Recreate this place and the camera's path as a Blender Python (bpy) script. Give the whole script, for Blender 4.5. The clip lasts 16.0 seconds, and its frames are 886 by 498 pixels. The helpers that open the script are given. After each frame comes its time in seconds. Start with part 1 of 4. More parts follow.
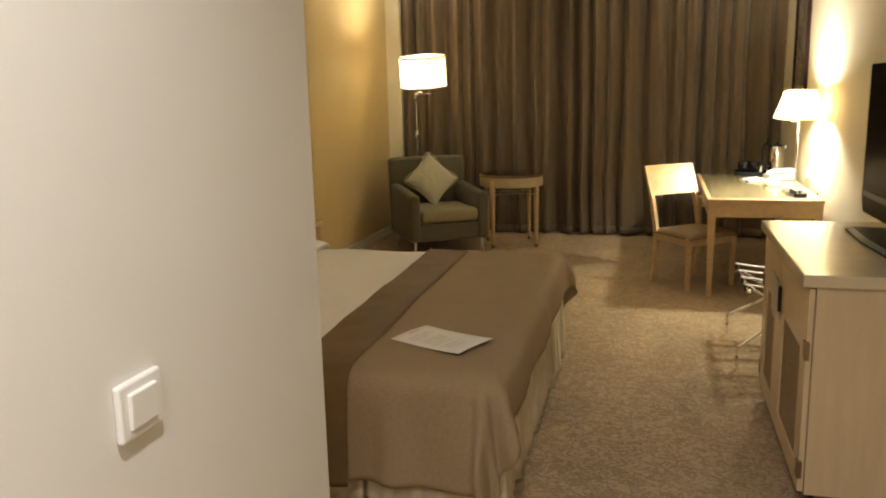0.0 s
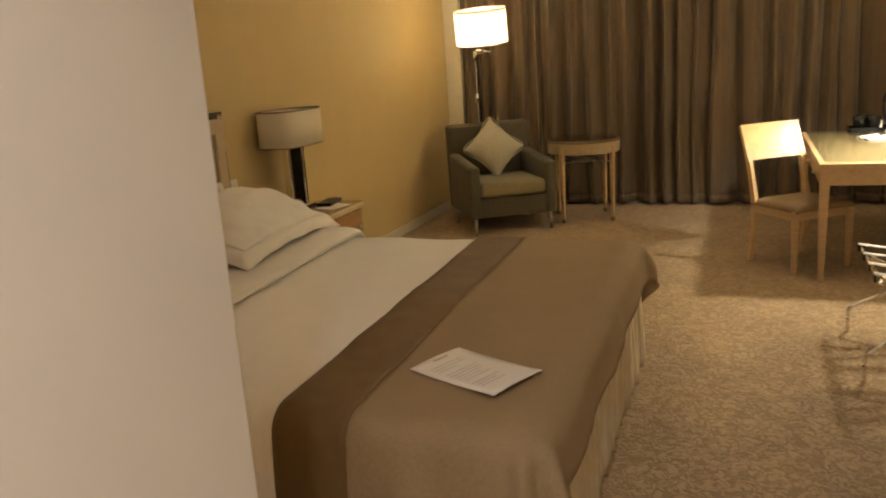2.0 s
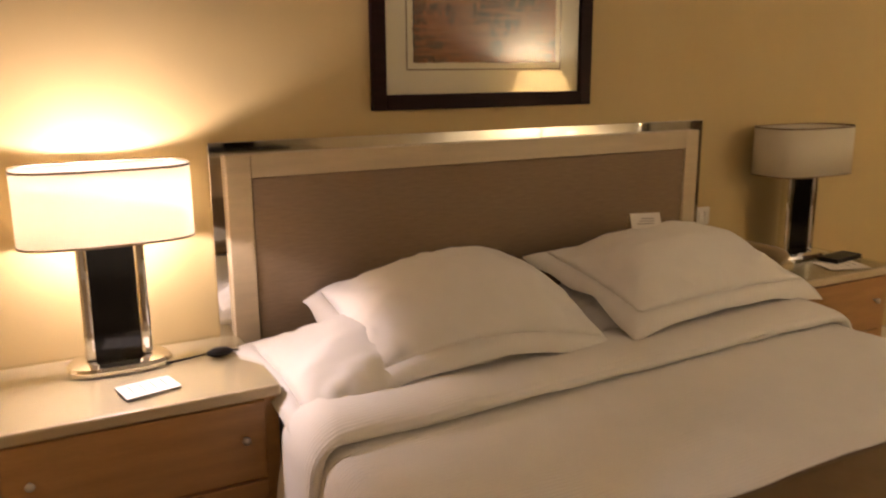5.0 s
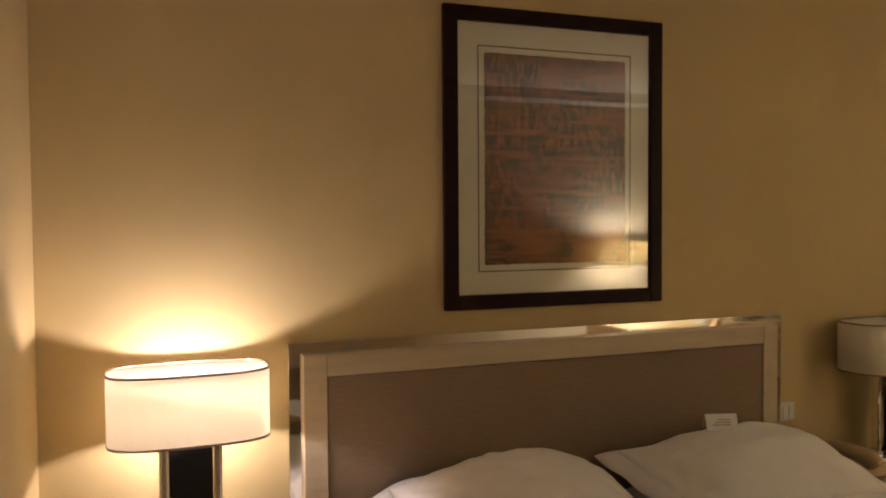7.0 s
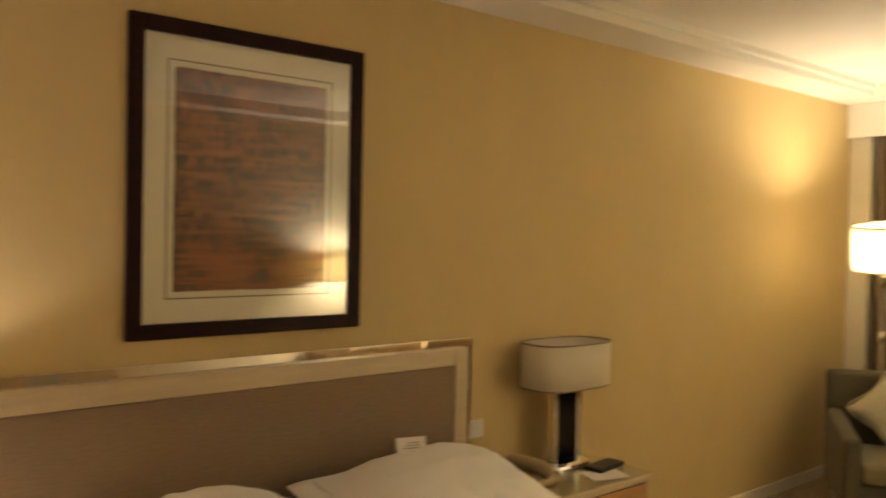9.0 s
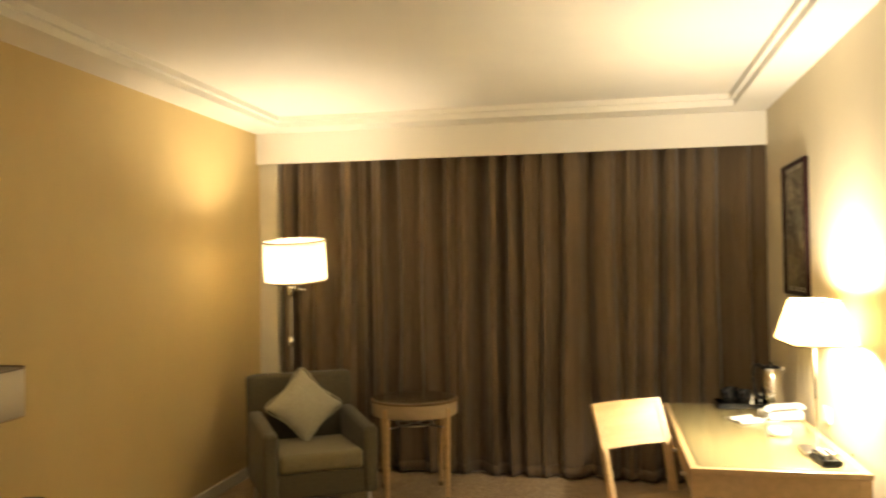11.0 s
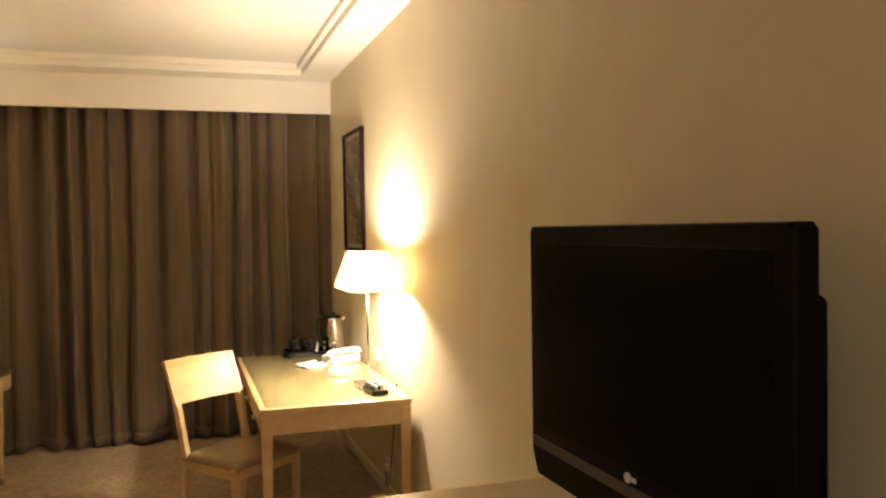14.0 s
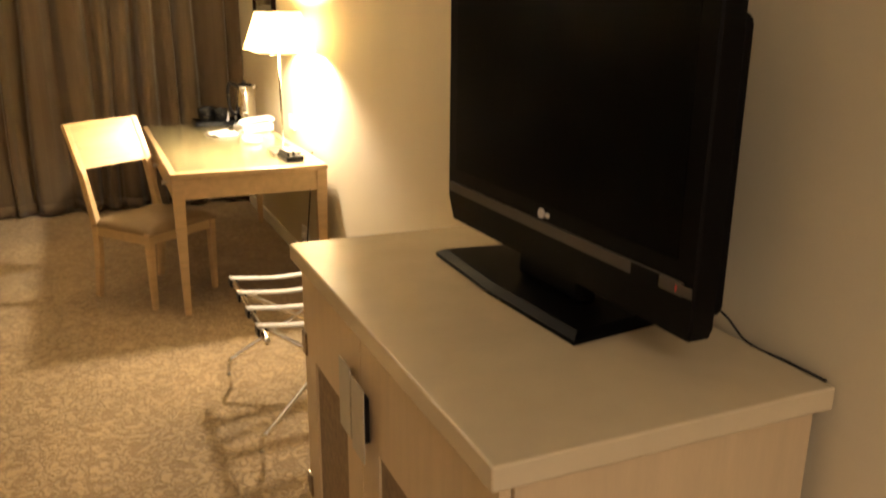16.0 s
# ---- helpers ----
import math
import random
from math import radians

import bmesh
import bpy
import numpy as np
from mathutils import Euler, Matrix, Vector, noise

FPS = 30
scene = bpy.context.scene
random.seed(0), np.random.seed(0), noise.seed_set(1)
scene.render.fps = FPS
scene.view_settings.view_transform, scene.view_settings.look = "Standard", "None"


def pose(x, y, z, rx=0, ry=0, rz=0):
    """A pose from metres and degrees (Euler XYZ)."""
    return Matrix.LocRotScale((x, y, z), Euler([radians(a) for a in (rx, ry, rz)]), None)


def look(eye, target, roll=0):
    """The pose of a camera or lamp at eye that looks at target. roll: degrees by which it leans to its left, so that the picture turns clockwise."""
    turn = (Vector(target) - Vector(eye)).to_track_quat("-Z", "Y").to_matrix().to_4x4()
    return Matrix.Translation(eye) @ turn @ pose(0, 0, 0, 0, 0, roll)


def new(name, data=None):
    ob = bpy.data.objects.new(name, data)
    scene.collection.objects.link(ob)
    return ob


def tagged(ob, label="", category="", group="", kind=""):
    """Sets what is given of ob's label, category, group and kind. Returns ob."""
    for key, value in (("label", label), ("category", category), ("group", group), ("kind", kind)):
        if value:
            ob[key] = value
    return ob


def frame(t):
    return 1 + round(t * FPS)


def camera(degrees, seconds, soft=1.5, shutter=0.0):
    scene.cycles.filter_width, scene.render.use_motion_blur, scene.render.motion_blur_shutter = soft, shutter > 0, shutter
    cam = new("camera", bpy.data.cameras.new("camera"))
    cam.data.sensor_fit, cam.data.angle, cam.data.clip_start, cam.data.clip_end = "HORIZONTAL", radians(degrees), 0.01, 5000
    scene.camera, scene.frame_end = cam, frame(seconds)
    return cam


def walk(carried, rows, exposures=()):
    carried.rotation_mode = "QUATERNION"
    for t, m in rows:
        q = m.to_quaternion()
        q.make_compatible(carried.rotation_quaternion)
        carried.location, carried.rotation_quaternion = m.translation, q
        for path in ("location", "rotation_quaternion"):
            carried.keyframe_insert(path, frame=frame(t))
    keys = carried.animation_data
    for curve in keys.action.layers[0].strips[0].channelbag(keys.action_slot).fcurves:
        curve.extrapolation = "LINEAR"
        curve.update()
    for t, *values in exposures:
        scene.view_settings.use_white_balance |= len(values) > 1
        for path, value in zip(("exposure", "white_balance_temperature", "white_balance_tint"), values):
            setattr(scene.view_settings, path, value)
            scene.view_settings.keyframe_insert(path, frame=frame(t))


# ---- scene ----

# ---- camera ----
cam = camera(57.5, 16.0, soft=1.9, shutter=0.5)
PATH = [
    (0, (2.921, -1.505, 1.574), (2.417, 0.393, 1.191), -1.3),
    (0.5, (2.911, -1.386, 1.565), (2.34, 0.492, 1.18), -1.4),
    (1, (2.955, -1.166, 1.537), (2.296, 0.681, 1.147), -2.3),
    (1.5, (2.906, -0.907, 1.513), (2.208, 0.92, 1.097), -2.3),
    (2, (2.868, -0.685, 1.535), (2.173, 1.132, 1.073), -3.8),
    (2.5, (2.83, -0.33, 1.482), (1.983, 1.421, 1.016), -4.2),
    (3, (2.85, -0.044, 1.517), (1.715, 1.535, 1.049), -3.7),
    (3.5, (2.792, 0.155, 1.52), (1.478, 1.578, 1.022), -2.0),
    (4, (2.726, 0.323, 1.529), (1.245, 1.549, 0.977), -0.5),
    (6.3, (2.88, 0.639, 1.573), (0.987, 1.257, 1.387), -1.8),
    (6.5, (2.887, 0.618, 1.588), (0.998, 1.264, 1.475), -1.5),
    (7, (2.876, 0.602, 1.744), (1.007, 1.31, 1.673), -0.4),
    (7.5, (2.93, 0.632, 1.737), (1.073, 1.374, 1.717), -0.3),
    (8, (2.948, 0.685, 1.76), (1.125, 1.507, 1.722), -0.3),
    (8.5, (2.896, 0.709, 1.772), (1.181, 1.737, 1.728), -0.0),
    (9, (2.908, 0.764, 1.807), (1.359, 2.029, 1.766), 1.2),
    (9.5, (2.985, 0.821, 1.745), (1.666, 2.324, 1.781), 1.1),
    (9.8, (2.991, 0.825, 1.792), (1.848, 2.466, 1.836), 1.8),
    (10, (2.986, 0.762, 1.78), (1.977, 2.488, 1.843), 1.3),
    (12.5, (2.878, 0.707, 1.683), (3.112, 2.693, 1.694), 0.0),
    (13, (2.895, 0.65, 1.678), (3.273, 2.612, 1.682), -0.2),
    (13.5, (2.922, 0.603, 1.666), (3.427, 2.538, 1.664), -0.5),
    (14, (2.95, 0.571, 1.652), (3.563, 2.474, 1.602), -0.9),
    (14.5, (2.947, 0.566, 1.637), (3.65, 2.432, 1.486), -0.7),
    (15, (2.972, 0.577, 1.603), (3.719, 2.411, 1.318), -0.5),
    (15.5, (2.967, 0.588, 1.57), (3.74, 2.383, 1.148), -0.1),
    (16, (2.964, 0.608, 1.532), (3.735, 2.365, 0.966), 0.5),
]
EXPOSURES = [(0.0, 0.0, 6200, 11), (1.5, -0.1, 6400, 14), (2.0, 0.0, 6650, 18), (2.5, 0.22, 6700, 21), (3.0, 0.36, 6800, 23), (4.0, 0.30, 6750, 27), (6.5, -0.70, 6400, 24), (8.0, -0.52, 6600, 20),
             (9.0, 0.0, 7000, 16), (10.0, 0.1, 7000, 11), (12.5, -0.32, 7000, 21), (13.0, -0.36, 7050, 21), (14.0, -0.14, 7150, 23), (16.0, 0.27, 7250, 22)]
walk(cam, [(t, look(eye, target, roll)) for t, eye, target, roll in PATH], EXPOSURES)

# ---- plan, metres ----
XE = 4.13          # east wall (television and desk)
YS = 0.29          # south wall, beside the bed
YN = 7.18          # front of the pelmet over the curtains
YW = 7.42          # window wall behind the curtains
XC = 2.085          # entrance passage wall
ZC = 2.864         # ceiling border
ZT = 2.95          # raised ceiling field
YD = -3.2          # end of the entrance passage

# ---- light ----
world = bpy.data.worlds.new("night")
world.use_nodes = True
world.node_tree.nodes["Background"].inputs[0].default_value = (0.02, 0.018, 0.015, 1)
world.node_tree.nodes["Background"].inputs[1].default_value = 0.2
scene.world = world

WARM = (1.0, 0.66, 0.33)


def bulb(name, place, watts, radius, color=WARM):
    lamp = bpy.data.lights.new(name, "POINT")
    lamp.energy, lamp.shadow_soft_size, lamp.color = watts, radius, color
    ob = new(name, lamp)
    ob.location = place
    return ob


bulb("bedside_bulb", (0.17, 0.75, 1.15), 36, 0.035, (1.0, 0.89, 0.85))
bulb("floor_lamp_bulb", (0.65, 6.425, 1.75), 74, 0.085, (1.0, 0.88, 0.66))
bulb("desk_bulb", (3.95, 5.10, 1.44), 145, 0.055, (1.0, 0.94, 0.76))
for yy, watts in ((-1.0, 145), (-2.3, 190)):
    spot = bpy.data.lights.new("passage_downlight", "SPOT")
    spot.energy, spot.spot_size, spot.spot_blend, spot.shadow_soft_size = watts, radians(150), 1.0, 0.06
    spot.color = (1.0, 0.95, 0.89)
    ob = new("passage_downlight", spot)
    ob.location = (2.72, yy, ZC - 0.02)

# ---- materials ----


def mat(name, color, rough=0.6, metal=0.0, vary=0.12, scale=6.0, fine=0.0, fine_scale=300.0, stretch=(1, 1, 1), spec=0.5, color2=None, sheen=0.0, coat=0.0):
    """Colour with a broad and a fine variation, roughness, and a fine bump."""
    m = bpy.data.materials.new(name)
    m.use_nodes = True
    nt = m.node_tree
    N, L = nt.nodes, nt.links
    b = N["Principled BSDF"]
    b.inputs["Roughness"].default_value, b.inputs["Metallic"].default_value = rough, metal
    b.inputs["Specular IOR Level"].default_value = spec
    b.inputs["Sheen Weight"].default_value = sheen
    b.inputs["Coat Weight"].default_value = coat
    tc, mp = N.new("ShaderNodeTexCoord"), N.new("ShaderNodeMapping")
    mp.inputs["Scale"].default_value = stretch
    L.new(tc.outputs["Object"], mp.inputs["Vector"])
    n1 = N.new("ShaderNodeTexNoise")
    n1.inputs["Scale"].default_value, n1.inputs["Detail"].default_value = scale, 6
    L.new(mp.outputs[0], n1.inputs["Vector"])
    n2 = N.new("ShaderNodeTexNoise")
    n2.inputs["Scale"].default_value, n2.inputs["Detail"].default_value = fine_scale, 2
    L.new(mp.outputs[0], n2.inputs["Vector"])
    add = N.new("ShaderNodeMath")
    add.operation = "MULTIPLY_ADD"
    add.inputs[1].default_value = 0.35
    L.new(n2.outputs["Fac"], add.inputs[0])
    L.new(n1.outputs["Fac"], add.inputs[2])
    ramp = N.new("ShaderNodeMapRange")
    ramp.inputs["From Min"].default_value, ramp.inputs["From Max"].default_value = 0.4, 0.95
    L.new(add.outputs[0], ramp.inputs["Value"])
    mix = N.new("ShaderNodeMix")
    mix.data_type = "RGBA"
    lo = color2 or tuple(c * (1 - vary) for c in color)
    hi = color if color2 else tuple(min(1, c * (1 + vary)) for c in color)
    mix.inputs["A"].default_value, mix.inputs["B"].default_value = (*lo, 1), (*hi, 1)
    L.new(ramp.outputs[0], mix.inputs["Factor"])
    L.new(mix.outputs["Result"], b.inputs["Base Color"])
    if fine:
        bump = N.new("ShaderNodeBump")
        bump.inputs["Strength"].default_value, bump.inputs["Distance"].default_value = fine, 0.002
        L.new(n2.outputs["Fac"], bump.inputs["Height"])
        L.new(bump.outputs[0], b.inputs["Normal"])
    return m


WHITE_PAINT = mat("white_wall_paint", (0.74, 0.71, 0.65), 0.55, vary=0.02, scale=3, fine=0.12, fine_scale=180)
WALLPAPER = mat("beige_wallpaper", (0.58, 0.440, 0.205), 0.62, vary=0.05, scale=2.5, fine=0.25, fine_scale=420, stretch=(1, 1, 0.5))
CREAMPAPER = mat("cream_wallpaper", (0.67, 0.59, 0.42), 0.62, vary=0.05, scale=2.5, fine=0.25, fine_scale=420, stretch=(1, 1, 0.5))
CEILING = mat("ceiling_paint", (0.80, 0.77, 0.70), 0.7, vary=0.03, scale=2, fine=0.08, fine_scale=150)
TRIM = mat("cream_trim_paint", (0.70, 0.65, 0.52), 0.45, vary=0.04, scale=8)
MAPLE = mat("pale_maple", (0.58, 0.40, 0.21), 0.32, vary=0.14, scale=5, fine=0.06, fine_scale=60, stretch=(1, 1, 9), spec=0.5)
MAPLE_H = mat("pale_maple_lengthwise", (0.57, 0.40, 0.21), 0.30, vary=0.14, scale=5, fine=0.05, fine_scale=60, stretch=(6, 0.7, 6))
HONEY = mat("honey_veneer", (0.45, 0.25, 0.10), 0.33, vary=0.16, scale=5, fine=0.06, fine_scale=60, stretch=(6, 0.7, 6))
BLEACHED = mat("bleached_maple", (0.57, 0.46, 0.30), 0.34, vary=0.10, scale=5, fine=0.05, fine_scale=60, stretch=(6, 0.7, 6))
LAMINATE = mat("cream_laminate", (0.60, 0.50, 0.33), 0.20, vary=0.05, scale=10, fine=0.05, fine_scale=350)
CAB = mat("maple_veneer", (0.60, 0.46, 0.28), 0.36, vary=0.08, scale=4, fine=0.05, fine_scale=50, stretch=(7, 7, 0.8))
WOVEN = mat("brown_woven_panel", (0.27, 0.19, 0.11), 0.8, vary=0.3, scale=40, fine=0.7, fine_scale=260)
LINEN = mat("white_cotton", (0.86, 0.83, 0.78), 0.85, vary=0.025, scale=9, fine=0.25, fine_scale=500, sheen=0.2)
TAUPE = mat("taupe_bedspread", (0.31, 0.222, 0.125), 0.68, vary=0.10, scale=60, fine=0.35, fine_scale=450, sheen=0.0, spec=0.25, stretch=(1, 6, 1))
BROWN = mat("bronze_satin", (0.150, 0.092, 0.036), 0.55, vary=0.10, scale=20, fine=0.2, fine_scale=500, sheen=0.03, spec=0.2)
SKIRT = mat("cream_skirt_cloth", (0.72, 0.62, 0.44), 0.85, vary=0.06, scale=15, fine=0.3, fine_scale=400)
HBFAB = mat("grey_brown_upholstery", (0.27, 0.19, 0.115), 0.8, vary=0.12, scale=70, fine=0.5, fine_scale=420, stretch=(1, 0.25, 2))
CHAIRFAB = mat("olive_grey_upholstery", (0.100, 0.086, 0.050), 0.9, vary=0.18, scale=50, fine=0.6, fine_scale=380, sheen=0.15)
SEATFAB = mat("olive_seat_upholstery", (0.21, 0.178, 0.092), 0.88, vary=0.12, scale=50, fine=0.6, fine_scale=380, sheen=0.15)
CUSHFAB = mat("pale_sage_cushion_cloth", (0.46, 0.43, 0.31), 0.85, vary=0.08, scale=50, fine=0.6, fine_scale=330, sheen=0.2)
LEATHER = mat("tan_seat_leather", (0.30, 0.205, 0.10), 0.5, vary=0.12, scale=18, fine=0.4, fine_scale=220)
CHROME = mat("chrome", (0.82, 0.80, 0.76), 0.04, 1.0, vary=0.03, scale=20)
# Chrome with a darkened colour, standing for dark curtains and room mirrored in it.
DARKCHROME = mat("chrome_dark_reflections", (0.30, 0.28, 0.25), 0.16, 1.0, vary=0.05, scale=20)
STEEL = mat("brushed_steel", (0.60, 0.58, 0.54), 0.30, 1.0, vary=0.08, scale=30, stretch=(1, 1, 8))
PLATE = mat("satin_grey_plate", (0.50, 0.48, 0.40), 0.42, 0.35, vary=0.06, scale=30)
BRONZE = mat("bronzed_metal", (0.30, 0.23, 0.15), 0.35, 1.0, vary=0.15, scale=30)
BLACK = mat("black_plastic", (0.008, 0.007, 0.007), 0.32, vary=0.2, scale=30, spec=0.3)
GLOSSBLACK = mat("gloss_black", (0.005, 0.005, 0.005), 0.10, vary=0.1, scale=10, spec=0.35)
SCREEN = mat("dark_screen", (0.0015, 0.0015, 0.0015), 0.30, vary=0.1, scale=4, spec=0.045)
TVBLACK = mat("satin_black_casing", (0.0025, 0.0022, 0.0022), 0.38, vary=0.1, scale=20, spec=0.07)
CHIN = mat("dark_grey_strip", (0.045, 0.038, 0.032), 0.35, vary=0.1, scale=10)
DARKWOOD = mat("dark_stained_frame", (0.018, 0.006, 0.005), 0.40, spec=0.10, vary=0.3, scale=9, fine=0.1, fine_scale=80, stretch=(1, 1, 6))
MATBOARD = mat("cream_mat_board", (0.82, 0.78, 0.64), 0.8, vary=0.02, scale=5)
PAPER = mat("white_paper", (0.80, 0.76, 0.70), 0.75, vary=0.02, scale=12)
INK = mat("grey_ink", (0.35, 0.31, 0.27), 0.8, vary=0.1)
WPLASTIC = mat("white_plastic", (0.78, 0.76, 0.71), 0.32, vary=0.02, scale=20)
CREAMPL = mat("cream_ceramic", (0.76, 0.70, 0.56), 0.22, vary=0.03, scale=20)
BEIGEPL = mat("beige_plastic", (0.48, 0.36, 0.20), 0.4, vary=0.05, scale=20)
LINER = mat("brown_line", (0.14, 0.09, 0.05), 0.7, vary=0.1)
STRAP = mat("white_webbing", (0.66, 0.62, 0.54), 0.85, vary=0.08, scale=60, fine=0.5, fine_scale=300)
LEDRED = mat("red_lens", (0.7, 0.05, 0.04), 0.3, vary=0.05)
LOGO = mat("pale_badge", (0.62, 0.60, 0.58), 0.3, vary=0.05)


def links_of(m):
    return m.node_tree.nodes, m.node_tree.links


def shade_material(name, color, through_share):
    m = bpy.data.materials.new(name)
    m.use_nodes = True
    N, L = links_of(m)
    N.remove(N["Principled BSDF"])
    d, tr, mix = N.new("ShaderNodeBsdfDiffuse"), N.new("ShaderNodeBsdfTranslucent"), N.new("ShaderNodeMixShader")
    tc, weave = N.new("ShaderNodeTexCoord"), N.new("ShaderNodeTexNoise")
    weave.inputs["Scale"].default_value = 240
    L.new(tc.outputs["Object"], weave.inputs["Vector"])
    cr = N.new("ShaderNodeMix")
    cr.data_type = "RGBA"
    cr.inputs["A"].default_value = (*[c * 0.9 for c in color], 1)
    cr.inputs["B"].default_value = (*color, 1)
    L.new(weave.outputs["Fac"], cr.inputs["Factor"])
    L.new(cr.outputs["Result"], d.inputs["Color"])
    L.new(cr.outputs["Result"], tr.inputs["Color"])
    mix.inputs[0].default_value = through_share
    L.new(d.outputs[0], mix.inputs[1])
    L.new(tr.outputs[0], mix.inputs[2])
    L.new(mix.outputs[0], N["Material Output"].inputs["Surface"])
    return m


SHADE = shade_material("cream_shade_cloth", (0.88, 0.82, 0.68), 0.60)
SHADE_OFF = shade_material("cream_shade_cloth_unlit", (0.86, 0.79, 0.64), 0.25)
SHADE_DESK = shade_material("parchment_shade", (0.90, 0.80, 0.57), 0.46)
# For the unseen disc added to hold back the floor lamp's downward light.
DIFFUSER = shade_material("added_diffuser", (0.62, 0.58, 0.48), 0.30)


def glass_material(name, tint=(1, 1, 1), rough=0.0, gloss=0.045):
    m = bpy.data.materials.new(name)
    m.use_nodes = True
    N, L = links_of(m)
    N.remove(N["Principled BSDF"])
    t, g, f, mix = N.new("ShaderNodeBsdfTransparent"), N.new("ShaderNodeBsdfGlossy"), N.new("ShaderNodeLayerWeight"), N.new("ShaderNodeMixShader")
    t.inputs["Color"].default_value = (*tint, 1)
    g.inputs["Roughness"].default_value, f.inputs["Blend"].default_value = rough, 0.5
    p, k = N.new("ShaderNodeMath"), N.new("ShaderNodeMath")
    p.operation, k.operation = "POWER", "MULTIPLY_ADD"
    p.inputs[1].default_value, k.inputs[1].default_value, k.inputs[2].default_value = 5.0, 1.0 - gloss, gloss
    L.new(f.outputs["Facing"], p.inputs[0])
    L.new(p.outputs[0], k.inputs[0])
    L.new(k.outputs[0], mix.inputs[0])
    L.new(t.outputs[0], mix.inputs[1])
    L.new(g.outputs[0], mix.inputs[2])
    L.new(mix.outputs[0], N["Material Output"].inputs["Surface"])
    return m


GLASS = glass_material("picture_glass", (0.99, 0.99, 0.98), 0.0, 0.07)
TOPGLASS = glass_material("table_glass", (0.95, 0.96, 0.92), 0.18, 0.03)


def carpet_material():
    m = mat("patterned_carpet", (0.42, 0.30, 0.16), 0.95, vary=0.2, scale=2.0, fine=0.8, fine_scale=240, sheen=0.2, spec=0.1)
    N, L = links_of(m)
    b = N["Principled BSDF"]
    tc = N.new("ShaderNodeTexCoord")
    warp = N.new("ShaderNodeTexNoise")
    warp.inputs["Scale"].default_value, warp.inputs["Detail"].default_value = 16, 2
    L.new(tc.outputs["Object"], warp.inputs["Vector"])
    shift = N.new("ShaderNodeVectorMath")
    shift.operation = "MULTIPLY_ADD"
    shift.inputs[1].default_value = (0.17, 0.17, 0)
    L.new(warp.outputs["Color"], shift.inputs[0])
    L.new(tc.outputs["Object"], shift.inputs[2])
    wave = N.new("ShaderNodeTexVoronoi")
    wave.feature = "DISTANCE_TO_EDGE"
    wave.inputs["Scale"].default_value = 25
    L.new(shift.outputs[0], wave.inputs["Vector"])
    rng = N.new("ShaderNodeMapRange")
    rng.inputs["From Min"].default_value, rng.inputs["From Max"].default_value = 0.04, 0.20
    L.new(wave.outputs["Distance"], rng.inputs["Value"])
    mix = N.new("ShaderNodeMix")
    mix.data_type, mix.blend_type = "RGBA", "MULTIPLY"
    mix.inputs["B"].default_value = (0.61, 0.57, 0.51, 1)
    inv = N.new("ShaderNodeMath")
    inv.operation = "MULTIPLY_ADD"
    inv.inputs[1].default_value, inv.inputs[2].default_value = -0.9, 0.9
    L.new(rng.outputs[0], inv.inputs[0])
    L.new(inv.outputs[0], mix.inputs["Factor"])
    old = b.inputs["Base Color"].links[0].from_socket
    L.new(old, mix.inputs["A"])
    L.new(mix.outputs["Result"], b.inputs["Base Color"])
    pile = N.new("ShaderNodeBump")
    pile.inputs["Strength"].default_value, pile.inputs["Distance"].default_value = 0.6, 0.006
    L.new(rng.outputs[0], pile.inputs["Height"])
    L.new(b.inputs["Normal"].links[0].from_socket, pile.inputs["Normal"])
    L.new(pile.outputs[0], b.inputs["Normal"])
    return m


def curtain_material():
    m = mat("grey_brown_curtain_cloth", (0.128, 0.086, 0.045), 0.80, vary=0.10, scale=3, fine=0.3, fine_scale=300, sheen=0.2, stretch=(5, 1, 0.25))
    N, L = links_of(m)
    b = N["Principled BSDF"]
    tc, mp, st = N.new("ShaderNodeTexCoord"), N.new("ShaderNodeMapping"), N.new("ShaderNodeTexNoise")
    # Upright stripes darken the colour as extra fold shade.
    mp.inputs["Scale"].default_value = (26, 0, 0.0)
    st.inputs["Scale"].default_value, st.inputs["Detail"].default_value = 1.0, 3
    L.new(tc.outputs["Object"], mp.inputs["Vector"])
    L.new(mp.outputs[0], st.inputs["Vector"])
    rng = N.new("ShaderNodeMapRange")
    rng.inputs["From Min"].default_value, rng.inputs["From Max"].default_value = 0.42, 0.58
    rng.inputs["To Max"].default_value = 0.3
    L.new(st.outputs["Fac"], rng.inputs["Value"])
    mix = N.new("ShaderNodeMix")
    mix.data_type, mix.blend_type = "RGBA", "MULTIPLY"
    mix.inputs["B"].default_value = (0.62, 0.56, 0.52, 1)
    L.new(rng.outputs[0], mix.inputs["Factor"])
    L.new(b.inputs["Base Color"].links[0].from_socket, mix.inputs["A"])
    L.new(mix.outputs["Result"], b.inputs["Base Color"])
    return m


